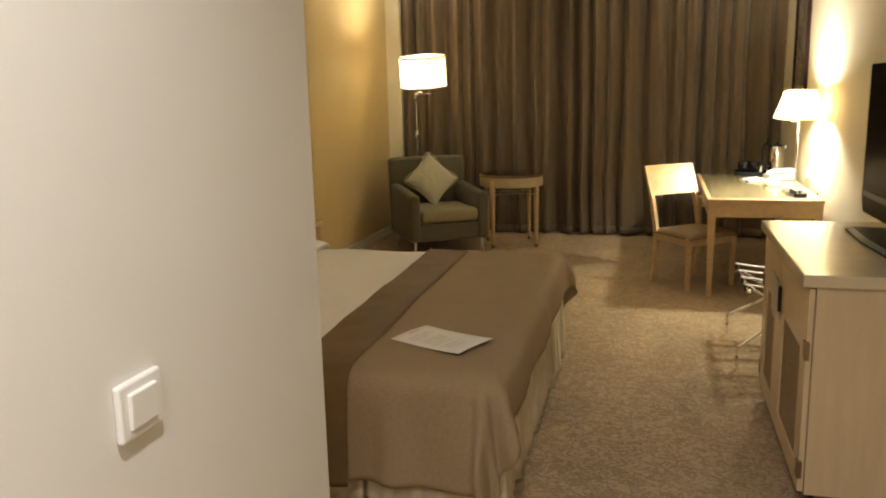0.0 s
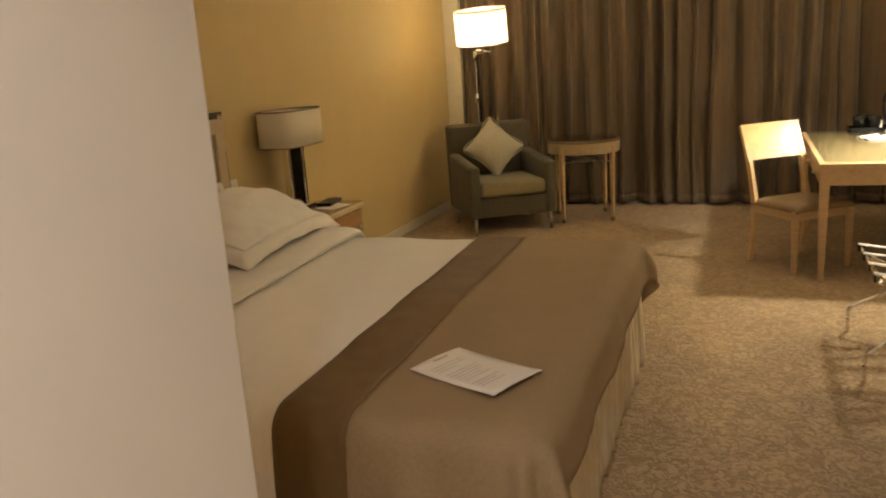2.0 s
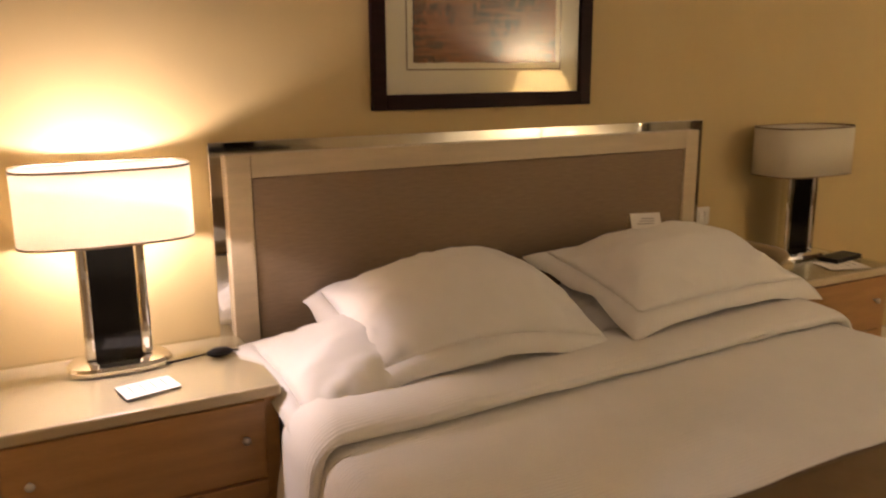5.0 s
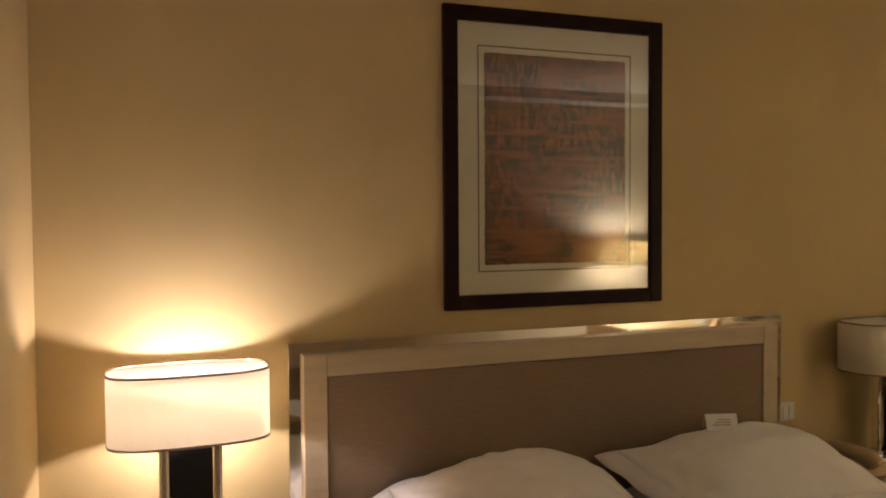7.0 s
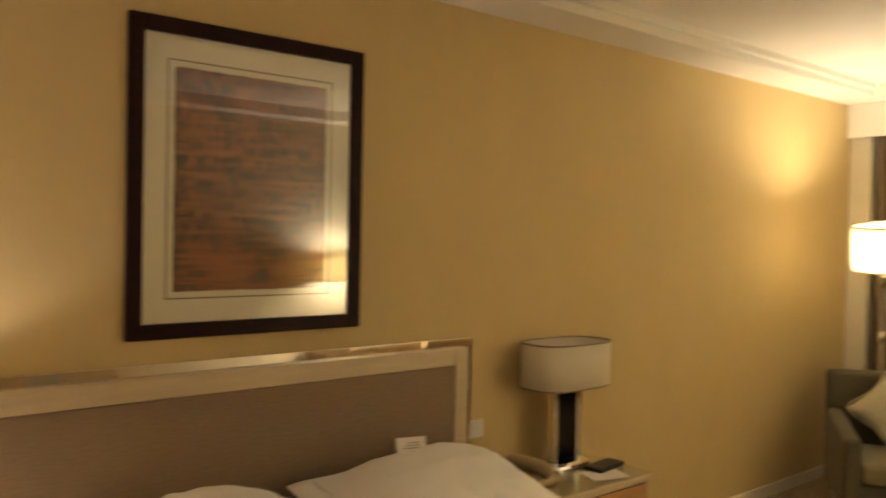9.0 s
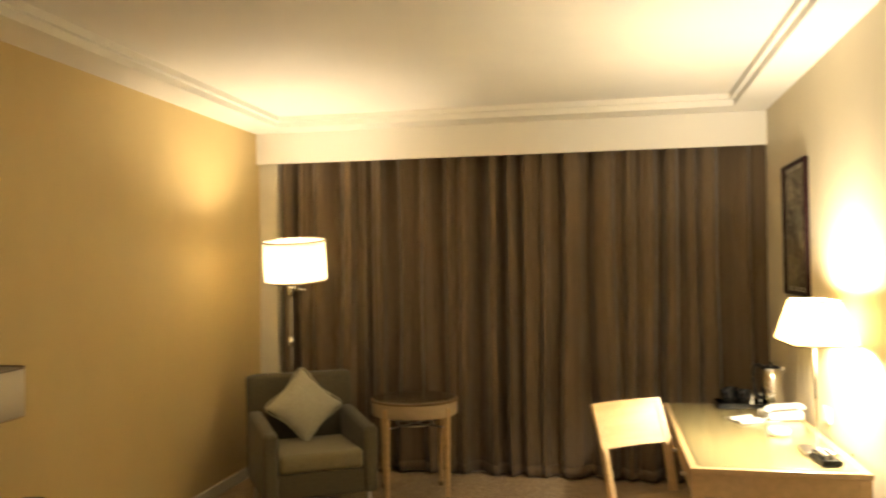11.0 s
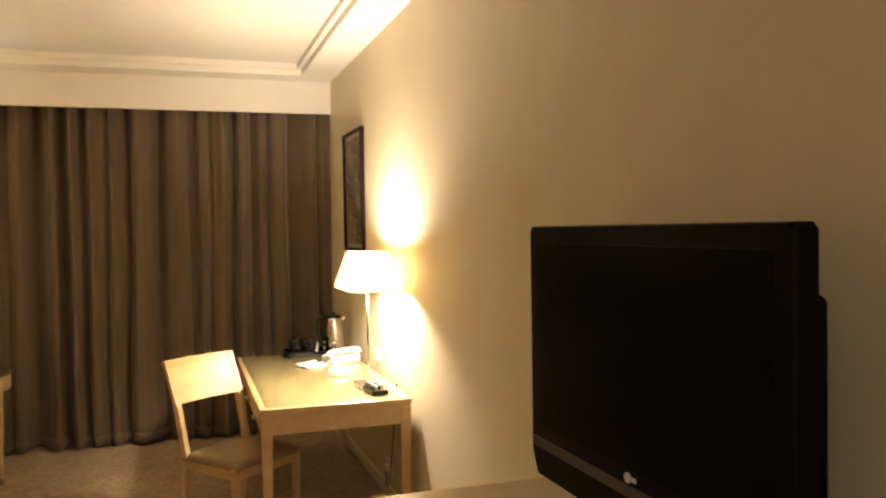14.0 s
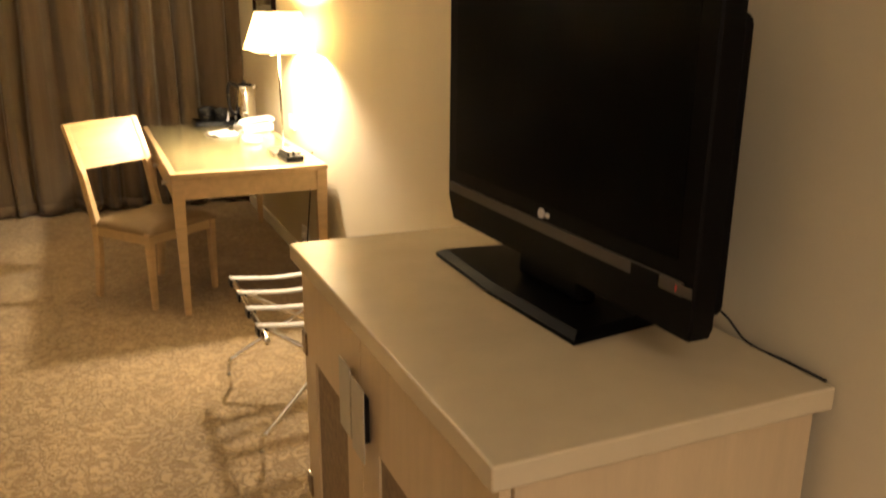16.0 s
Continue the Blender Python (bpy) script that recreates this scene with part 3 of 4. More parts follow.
part("wood_frame", bm, BLEACHED, hb, "pale maple frame")
part("upholstered_panel", rb(0.030, 0.056, b0, b1, 0.15, bz, 0.006), HBFAB, hb, "grey-brown fabric panel")


# pillows
def pillow(m, w, h, t, seed, label, flange=0.05, droop=0.0, material=None):
    """A pillow lying flat: w along y, h along x, t thick."""
    ob = thing("pillow", label, "pillow", m, "pillows on the bed")

    def bag(u, v):
        a, b_ = u * 2 - 1, v * 2 - 1
        e = (max(0, 1 - abs(a) ** 2.1) * max(0, 1 - abs(b_) ** 2.3)) ** 0.8
        pinch = 1 - 0.06 * (1 - abs(a) ** 2) * abs(b_) ** 3
        pin2 = 1 - 0.07 * (1 - abs(b_) ** 2) * abs(a) ** 3
        round_off = 1 - 0.03 * (a * b_) ** 4
        pinch, pin2 = pinch * round_off, pin2 * round_off
        wr = 0.016 * noise.noise((a * 2.5 + seed, b_ * 2.5, seed)) + 0.006 * noise.noise((a * 8, b_ * 7, seed))
        crease = abs(noise.noise((a * 2.2 + b_ * 1.5, b_ * 3.0 - a, seed + 9)))
        wr -= 0.022 * max(0.0, 0.22 - crease) / 0.22 * max(abs(a), abs(b_)) ** 2
        return a * h / 2 * pin2, b_ * w / 2 * pinch, e, wr

    def sag_at(a, b_):
        return droop * (b_ * b_ + 0.55 * max(0.0, a) ** 2)

    def top(u, v):
        x, y, e, wr = bag(u, v)
        return (x, y, t * 0.5 + t * 0.62 * e + wr * min(1, e * 3) - sag_at(u * 2 - 1, v * 2 - 1))

    def bottom(u, v):
        x, y, e, wr = bag(u, v)
        return (x, y, t * 0.5 - t * 0.5 * e - sag_at(u * 2 - 1, v * 2 - 1))

    bm = sheet(top, 34, 44)
    b2 = sheet(bottom, 34, 44)
    me = bpy.data.meshes.new("tmp")
    b2.to_mesh(me)
    b2.free()
    bm.from_mesh(me)
    bpy.data.meshes.remove(me)
    bmesh.ops.remove_doubles(bm, verts=bm.verts, dist=0.0006)
    part("filling", bm, material or LINEN, ob, smooth=True)

    def edge(u, v):
        a = u * 4
        k, f = int(min(a, 3.999)), a - int(min(a, 3.999))
        f = f * 2 - 1
        px, py = ((f, -1), (1, f), (-f, 1), (-1, -f))[k]
        x, y, e, wr = bag((px + 1) / 2, (py + 1) / 2)
        s = 1 + v * flange / (w / 2)
        sag = -0.035 * v + 0.03 * noise.noise((px * 2, py * 2, seed + 3)) * v - 0.03 * v * (px * py) ** 4 * (1 if px > 0 else 0)
        return (x * (1 + v * flange / (h / 2)), y * s, t * 0.5 + sag - sag_at(px, py) * (1 + 0.35 * v))

    thick(part("flange", sheet(edge, 120, 2), material or LINEN, ob, smooth=True), 0.004)
    return ob


def lying(x, y, z, ry, rz):
    return pose(x, y, z, 0, ry, rz)


pillow(lying(0.45, 1.58, 0.555, 9, 4), 0.86, 0.54, 0.19, 1.0, "plump white cotton pillow lying on the mattress", 0.055, 0.02)
pillow(lying(0.42, 1.83, 0.695, 9, -4), 0.86, 0.57, 0.215, 2.0, "plump white cotton pillow stacked on another", 0.055, 0.065)
pillow(lying(0.45, 2.66, 0.565, 9, -3), 0.86, 0.54, 0.17, 3.0, "plump white cotton pillow lying on the mattress", 0.055, 0.02)
pillow(lying(0.42, 2.79, 0.685, 11, 3), 0.90, 0.56, 0.225, 4.0, "plump white cotton pillow with a card on it", 0.065, 0.012)

card = thing("tent_card", "small folded white card standing on the pillow", "card", pose(0.33, 2.72, 0.922, 0, 0, -16) @ Matrix.Diagonal((1.25, 1.15, 1.0, 1)))
part("front", rb(0.0, 0.003, -0.055, 0.055, 0, 0.062, m=pose(0.02, 0, 0, 0, -18, 0)), PAPER, card)
part("back", rb(0.0, 0.003, -0.055, 0.055, 0, 0.062, m=pose(-0.022, 0, 0, 0, 18, 0)), BEIGEPL, card, "tan card back")
bm = bmesh.new()
for i in range(3):
    box(bm, 0.003, 0.0036, -0.035 + 0.01 * i, 0.03, 0.018 + i * 0.010, 0.022 + i * 0.010, m=pose(0.02, 0, 0, 0, -18, 0))
part("print", bm, INK, card)


# the letter on the bedspread
def letter():
    ob = thing("letter", "printed white letter lying on the bedspread", "letter", pose(2.105, 1.515, 0.590, 1.2, 0, -26))

    def fn(u, v):
        return ((v - 0.5) * 0.36, (u - 0.5) * 0.22, 0.010 * (v - 0.3) ** 2 * 8 * 0.25 + 0.004 * math.sin(u * 3))

    thick(part("page", sheet(fn, 8, 12), PAPER, ob, smooth=True), 0.0012)
    rnd = random.Random(2)
    bm = bmesh.new()
    for i in range(13):
        w = rnd.uniform(0.45, 0.8)
        v = 0.20 + i * 0.05
        if i in (3, 9):
            continue
        z = fn(0.4, v)[2] + 0.0016
        box(bm, (v - 0.5) * 0.36 - 0.0018, (v - 0.5) * 0.36 + 0.0018, -0.085, -0.085 + 0.17 * w, z, z + 0.0006)
    z = fn(0.5, 0.06)[2] + 0.0016
    box(bm, -0.158, -0.148, -0.03, 0.03, z, z + 0.001)
    part("print", bm, mat("faint_print", (0.56, 0.52, 0.46), 0.8, vary=0.1), ob)


letter()


# ---- bedside cabinets and lamps ----
def bedside_cabinet(y0, y1, front, top, label):
    ob = thing("bedside_cabinet", label, "bedside cabinet", Matrix.Translation((0.015, y0, 0)), "bedside cabinets")
    w, d = y1 - y0, front - 0.015
    bm = bmesh.new()
    box(bm, 0, d - 0.02, 0, w, 0.08, top - 0.045, 0.003)
    part("body", bm, HONEY, ob)
    part("plinth", rb(0.02, d - 0.05, 0.02, w - 0.02, 0, 0.08), LINER, ob)
    # The pale colour stands for the lit wall's reflection in the glass.
    part("top", rb(0, d, -0.004, w + 0.004, top - 0.045, top - 0.008, 0.008), BLEACHED, ob, "wood top, paled for the wall reflected in its glass")
    part("glass_top", rb(0.004, d - 0.004, 0, w, top - 0.007, top, 0.002), TOPGLASS, ob, "clear glass sheet")
    hz = (top - 0.045 - 0.10) / 2
    for i in range(2):
        z0 = 0.095 + i * (hz + 0.005)
        dr = part("drawer", rb(d - 0.022, d - 0.004, 0.045, w - 0.045, z0, z0 + hz - 0.006, 0.003), HONEY, ob)
        for yy in (0.11, w - 0.11):
            kb = bmesh.new()
            rod(kb, (d - 0.004, yy, z0 + hz * 0.55), (d + 0.012, yy, z0 + hz * 0.55), 0.005)
            bmesh.ops.create_uvsphere(kb, u_segments=14, v_segments=8, radius=0.013, matrix=Matrix.Translation((d + 0.018, yy, z0 + hz * 0.55)) @ Matrix.Diagonal((0.7, 1, 1, 1)))
            part("knob", kb, STEEL, dr, "round steel knob", True)
    return ob


NZ = 0.645
bedside_cabinet(0.36, 1.15, 0.55, NZ, "honey wood bedside cabinet with glass top and two drawers")
bedside_cabinet(3.36, 4.09, 0.50, NZ, "honey wood bedside cabinet with glass top and two drawers")


def table_lamp(y, lit):
    ob = thing("table_lamp", "chrome bedside lamp with oval cream shade, " + ("switched on" if lit else "switched off"), "lamp", Matrix.Translation((0.17, y, NZ)), "bedside lamps")
    part("base", lathe([(1, 0), (1, 0.012), (0.94, 0.022), (0.7, 0.03)], 48, 0.085, 0.155, 3), CHROME, ob)
    part("panel", rb(-0.014, 0.014, -0.068, 0.068, 0.03, 0.44, 0.002), GLOSSBLACK, ob, "dark mirrored panel")
    for s in (-1, 1):
        part("upright", rb(-0.026, 0.026, s * 0.082 - 0.016, s * 0.082 + 0.016, 0.03, 0.46, 0.010, 3), CHROME, ob)
    prof = [(1.0, 0.405), (1.0, 0.63), (0.992, 0.63), (0.992, 0.405)]
    part("shade", lathe(prof, 96, 0.142, 0.250, 3.2, closed=True), SHADE if lit else SHADE_OFF, ob, "oval cream cloth shade", True)
    for z in (0.405, 0.624):
        part("rim", lathe([(1.004, z), (1.004, z + 0.007), (0.99, z + 0.007), (0.99, z)], 96, 0.142, 0.250, 3.2, closed=True), BRONZE, ob, "thin bronze rim", True)
    sp = bmesh.new()
    rod(sp, (0, -0.248, 0.60), (0, 0.248, 0.60), 0.003)
    rod(sp, (0, 0, 0.44), (0, 0, 0.60), 0.006)
    part("holder", sp, CHROME, ob)
    return ob


table_lamp(0.75, True)
table_lamp(3.815, False)

sw = thing("cord_switch", "black inline lamp switch with its cord", "switch", pose(0.235, 1.045, NZ))
part("body", lathe([(0.6, 0), (1, 0.008), (1, 0.016), (0.6, 0.026)], 28, 0.022, 0.042), BLACK, sw, smooth=True)
part("cord", tube([(-0.02, -0.26, 0.004), (0, -0.15, 0.004), (0.0, -0.04, 0.012), (0, 0.04, 0.012), (-0.02, 0.065, 0.005), (-0.06, 0.072, 0.004)], 0.003), BLACK, sw, smooth=True)


def leaflet(name, x, y, z, w, h, rz, label, lines=4):
    ob = thing(name, label, "paper", pose(x, y, z, 0, 0, rz))
    part("page", rb(-w / 2, w / 2, -h / 2, h / 2, 0.0005, 0.003, 0.0006), PAPER, ob)
    bm = bmesh.new()
    for i in range(lines):
        v = -h * 0.3 + i * h * 0.6 / max(1, lines - 1)
        box(bm, -w * 0.35, w * 0.25, v - 0.0015, v + 0.0015, 0.003, 0.0034)
    part("print", bm, INK, ob)
    return ob


leaflet("notepad", 0.41, 0.80, NZ, 0.11, 0.16, 12, "white notepad on the glass of the bedside cabinet")
leaflet("leaflet", 0.40, 3.86, NZ, 0.14, 0.20, -18, "white leaflet on the bedside cabinet")
fold = thing("leather_folder", "slim black leather folder on the bedside cabinet", "folder", pose(0.32, 3.95, NZ + 0.002, 0, 0, 8))
part("cover", rb(-0.05, 0.05, -0.11, 0.11, 0, 0.022, 0.006, 3), BLACK, fold)
ph2 = thing("bedside_telephone", "beige bedside telephone beside the lamp", "telephone", pose(0.27, 3.49, NZ, 0, 0, 5) @ Matrix.Diagonal((1.2, 1.1, 1.3, 1)))
part("base", rb(-0.09, 0.09, -0.075, 0.075, 0, 0.035, 0.014, 3), BEIGEPL, ph2, smooth=True)
part("handset", tube([(-0.10, -0.02, 0.052), (-0.07, -0.02, 0.066), (0.07, -0.02, 0.066), (0.10, -0.02, 0.05)], 0.026), BEIGEPL, ph2, smooth=True)


def wall_plate(name, m, w, h, label, rockers=1, holes=False):
    """Faces +x."""
    ob = thing(name, label, "switch" if not holes else "socket", m)
    part("plate", rb(0, 0.014, -w / 2, w / 2, -h / 2, h / 2, 0.006, 3), WPLASTIC, ob)
    for i in range(rockers):
        yc = (i - (rockers - 1) / 2) * w / rockers * 0.8
        rw = w * 0.62 / rockers
        if holes:
            bm = bmesh.new()
            for yy, zz in ((-0.009, -0.006), (0.009, -0.006), (0, 0.010)):
                box(bm, 0.012, 0.0146, yc + yy - 0.003, yc + yy + 0.003, zz - 0.004, zz + 0.004)
            part("pin_holes", bm, BLACK, ob)
        else:
            part("rocker", rb(0.010, 0.020, yc - rw / 2, yc + rw / 2, -h * 0.32, h * 0.32, 0.003, m=pose(0, 0, 0, 0, 3, 0)), WPLASTIC, ob)
    return ob


wall_plate("light_switch", Matrix.Translation((XC, -0.396, 1.069)), 0.118, 0.100, "white plastic light switch on the passage wall", 1)
wall_plate("wall_switch", Matrix.Translation((0, 3.36, 0.86)), 0.086, 0.086, "white switch plate beside the headboard", 2)
EAST = Matrix.Rotation(math.pi, 4, "Z")
wall_plate("wall_socket", Matrix.Translation((XE, 5.60, 0.86)) @ EAST, 0.14, 0.086, "white double socket above the desk", 2, True)
wall_plate("wall_socket", Matrix.Translation((XE, 5.37, 0.20)) @ EAST, 0.14, 0.086, "white double socket under the desk", 2, True)

# ---- armchair, floor lamp, round table ----
ang = math.atan2(0.388, 0.595)
chair = thing("armchair", "olive-grey upholstered armchair with a lighter seat", "armchair", pose(0.80, 6.31, 0, 0, 0, math.degrees(ang)) @ Matrix.Diagonal((1.12, 1.08, 1, 1)))
# local: x across, -y to the front
part("seat_box", rb(-0.35, 0.35, -0.34, 0.30, 0.15, 0.33, 0.02, 3), CHAIRFAB, chair)
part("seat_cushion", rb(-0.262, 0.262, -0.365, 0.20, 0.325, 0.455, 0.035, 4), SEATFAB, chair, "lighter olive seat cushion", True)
for s in (-1, 1):
    def arm_mesh(s):
        bm = rb(s * 0.31 - 0.046, s * 0.31 + 0.046, -0.36, 0.30, 0.15, 0.60, 0.03, 4)
        for v in bm.verts:
            if v.co.z > 0.4:
                v.co.z += 0.06 * (v.co.y + 0.36) / 0.66
        return bm
    part("armrest", arm_mesh(s), CHAIRFAB, chair, smooth=True)


def back_mesh():
    bm = rb(-0.357, 0.357, 0.24, 0.36, 0.15, 0.915, 0.035, 4)
    for v in bm.verts:
        v.co.y += 0.09 * max(0, v.co.z - 0.35)
    return bm


part("backrest", back_mesh(), CHAIRFAB, chair, smooth=True)
for sx in (-0.31, 0.31):
    for sy in (-0.32, 0.28):
        lg = bmesh.new()
        rod(lg, (sx, sy, 0), (sx * 0.98, sy * 0.98, 0.16), 0.010, 0.014, 14)
        part("leg", lg, STEEL, chair, "slim steel leg", True)


def cushion():
    q = pose(0.80, 6.31, 0, 0, 0, math.degrees(ang)) @ pose(-0.02, 0.12, 0.70, 72, 0, 0) @ pose(0, 0, 0, 0, 0, 45)
    ob = thing("scatter_cushion", "pale sage square cushion standing on its corner in the armchair", "cushion", q)
    w = 0.40

    def fn(sg):
        def f(u, v):
            a, b_ = u * 2 - 1, v * 2 - 1
            e = (max(0, 1 - abs(a) ** 2.2) * max(0, 1 - abs(b_) ** 2.2)) ** 0.6
            p1, p2 = 1 - 0.09 * (1 - a * a) * abs(b_) ** 2, 1 - 0.09 * (1 - b_ * b_) * abs(a) ** 2
            return (a * w / 2 * p2, b_ * w / 2 * p1, sg * 0.075 * e + 0.006 * noise.noise((a * 4, b_ * 4, sg)) * min(1, e * 3))
        return f

    bm = sheet(fn(1), 30, 30)
    b2 = sheet(fn(-1), 30, 30)
    me = bpy.data.meshes.new("tmp")
    b2.to_mesh(me)
    b2.free()
    bm.from_mesh(me)
    bpy.data.meshes.remove(me)
    bmesh.ops.remove_doubles(bm, verts=bm.verts, dist=0.0006)
    part("filling", bm, CUSHFAB, ob, smooth=True)
    c = w / 2
    part("piping", tube([(-c, -c, 0), (0, -c * 0.91, 0), (c, -c, 0), (c * 0.91, 0, 0), (c, c, 0), (0, c * 0.91, 0), (-c, c, 0), (-c * 0.91, 0, 0), (-c, -c, 0)], 0.005, 8), CUSHFAB, ob, smooth=True)


cushion()

fl = thing("floor_lamp", "chrome swing-arm floor lamp with a white drum shade, switched on", "lamp", Matrix.Translation((0.46, 6.80, 0)))
SX, SY = 0.19, -0.35        # the shade hangs forward of the pole
part("base", lathe([(0.15, 0), (0.15, 0.015), (0.14, 0.025), (0.02, 0.03)], 48), CHROME, fl, smooth=True)
bm = bmesh.new()
rod(bm, (0, 0, 0.025), (0, 0, 1.53), 0.010)
part("pole", bm, DARKCHROME, fl, smooth=True)
bm = bmesh.new()
rod(bm, (0, 0, 1.505), (0, 0, 1.565), 0.019)
part("joint", bm, CHROME, fl, smooth=True)
bm = bmesh.new()
rod(bm, (0, 0, 1.10), (0, 0, 1.17), 0.020)
rod(bm, (0, -0.02, 1.13), (0.012, -0.06, 1.13), 0.012)
part("collar", bm, CHROME, fl, smooth=True)
bm = bmesh.new()
rod(bm, (0, 0, 1.545), (SX, SY, 1.550), 0.008)
rod(bm, (SX - 0.07, SY, 1.565), (SX - 0.015, SY, 1.565), 0.016)
rod(bm, (SX - 0.015, SY, 1.560), (SX + 0.07, SY, 1.552), 0.006)
rod(bm, (SX, SY, 1.55), (SX, SY, 1.69), 0.009)
part("swing_arm", bm, CHROME, fl, smooth=True)


def at_shade(bm):
    """Moves a part of the shade out along the arm, tilted a little towards the room."""
    bm.transform(Matrix.Translation((SX, SY, 1.56)) @ Matrix.Rotation(radians(8), 4, "X") @ Matrix.Translation((0, 0, -1.56)))
    return bm


part("shade", at_shade(lathe([(0.230, 1.625), (0.230, 1.922), (0.2275, 1.922), (0.2275, 1.625)], 64, closed=True)), SHADE, fl, "white drum shade", True)
for z in (1.623, 1.917):
    part("rim", at_shade(lathe([(0.2315, z), (0.2315, z + 0.010), (0.226, z + 0.010), (0.226, z)], 64, closed=True)), BRONZE, fl, "thin bronze rim", True)
# Added, unseen: closes the shade below so little light falls on the armchair.
part("diffuser", at_shade(lathe([(0.226, 1.632), (0.226, 1.636)], 64)), DIFFUSER, fl, "added unseen disc that dims the light below the shade")
bm = bmesh.new()
for k in range(3):
    a = k * 2.094 + 0.4
    rod(bm, (0, 0, 1.87), (0.227 * math.cos(a), 0.227 * math.sin(a), 1.905), 0.002, n=6)
rod(bm, (0, 0, 1.69), (0, 0, 1.872), 0.004, n=8)
part("holder", at_shade(bm), CHROME, fl)

rt = thing("round_table", "pale maple round side table with a dark glass top", "table", pose(1.49, 6.68, 0, 0, 0, 18) @ Matrix.Diagonal((1, 1, 1.035, 1)))
part("apron", lathe([(0.318, 0.595), (0.325, 0.60), (0.325, 0.694), (0.33, 0.70), (0.30, 0.705), (0.29, 0.60)], 64, closed=True), BLEACHED, rt, smooth=True)
part("tabletop", lathe([(0.33, 0.690), (0.33, 0.702), (0.325, 0.706)], 64), mat("dark_table_inlay", (0.15, 0.095, 0.045), 0.45, vary=0.15, scale=20), rt, "dark brown inlaid top")
part("glass_top", lathe([(0.305, 0.7065), (0.308, 0.709), (0.308, 0.713), (0.305, 0.715)], 64), TOPGLASS, rt, "glass disc")
for k in range(4):
    a = math.pi / 4 + k * math.pi / 2
    lg = taper(0, 0, 0, 0.66, 0.013, 0.021)
    lg.transform(Matrix.Translation((0.312 * math.cos(a), 0.312 * math.sin(a), 0)) @ Matrix.Rotation(a, 4, "Z"))
    leg = part("leg", lg, MAPLE, rt)
    tip = taper(0, 0, 0, 0.035, 0.0135, 0.0145, 0.002)
    tip.transform(Matrix.Translation((0.312 * math.cos(a), 0.312 * math.sin(a), 0.001)) @ Matrix.Rotation(a, 4, "Z"))
    part("leg_cap", tip, BRONZE, leg, "bronze foot cap")
bm = bmesh.new()
for a in (math.pi / 4, 3 * math.pi / 4):
    rod(bm, (0.31 * math.cos(a), 0.31 * math.sin(a), 0.52), (-0.31 * math.cos(a), -0.31 * math.sin(a), 0.52), 0.006)
part("stretcher", bm, STEEL, rt, "crossed steel stretcher")
part("ring", lathe([(0.14, 0.514), (0.14, 0.526), (0.128, 0.526), (0.128, 0.514)], 48, closed=True), STEEL, rt, "steel ring", True)

# ---- desk and chair ----
DX0, DX1, DY0, DY1, DZ = 3.30, XE - 0.03, 4.715, 6.55, 0.75
desk = thing("writing_desk", "pale maple writing desk with inset glass-covered top", "desk")
part("desktop", rb(DX0, DX1, DY0, DY1, DZ - 0.028, DZ, 0.005), MAPLE_H, desk)
part("apron", rb(DX0 + 0.012, DX1 - 0.01, DY0 + 0.012, DY0 + 0.032, DZ - 0.135, DZ - 0.028), MAPLE_H, desk)
part("apron", rb(DX0 + 0.012, DX1 - 0.01, DY1 - 0.032, DY1 - 0.012, DZ - 0.135, DZ - 0.028), MAPLE_H, desk)
part("apron", rb(DX1 - 0.03, DX1 - 0.012, DY0 + 0.032, DY1 - 0.032, DZ - 0.135, DZ - 0.028), MAPLE_H, desk)
# Olive-tan, its colour brightened to stand for the glass's even pale reflection.
part("leather_inlay", rb(DX0 + 0.045, DX1 - 0.06, DY0 + 0.045, DY1 - 0.045, DZ, DZ + 0.003), mat("olive_tan_inlay", (0.52, 0.41, 0.21), 0.5, vary=0.08, scale=30, fine=0.2, fine_scale=250), desk, "olive-tan desk inlay")
part("glass_top", rb(DX0 + 0.028, DX1 - 0.05, DY0 + 0.028, DY1 - 0.035, DZ + 0.004, DZ + 0.010, 0.002), TOPGLASS, desk, "clear glass sheet")
for i in range(2):
    y0 = DY0 + 0.06 + i * 0.86
    dr = part("drawer", rb(DX0 + 0.006, DX0 + 0.028, y0, y0 + 0.84, DZ - 0.13, DZ - 0.034, 0.003), MAPLE_H, desk)
    for yy in (y0 + 0.16, y0 + 0.68):
        kb = bmesh.new()
        rod(kb, (DX0 + 0.006, yy, DZ - 0.08), (DX0 - 0.012, yy, DZ - 0.08), 0.005)
        bmesh.ops.create_uvsphere(kb, u_segments=14, v_segments=8, radius=0.012, matrix=Matrix.Translation((DX0 - 0.016, yy, DZ - 0.08)))
        part("knob", kb, STEEL, dr, "round steel knob", True)
for xx in (DX0 + 0.035, DX1 - 0.035):
    for yy in (DY0 + 0.035, DY1 - 0.035):
        part("leg", taper(xx, yy, 0, DZ - 0.028, 0.017, 0.03), MAPLE, desk)


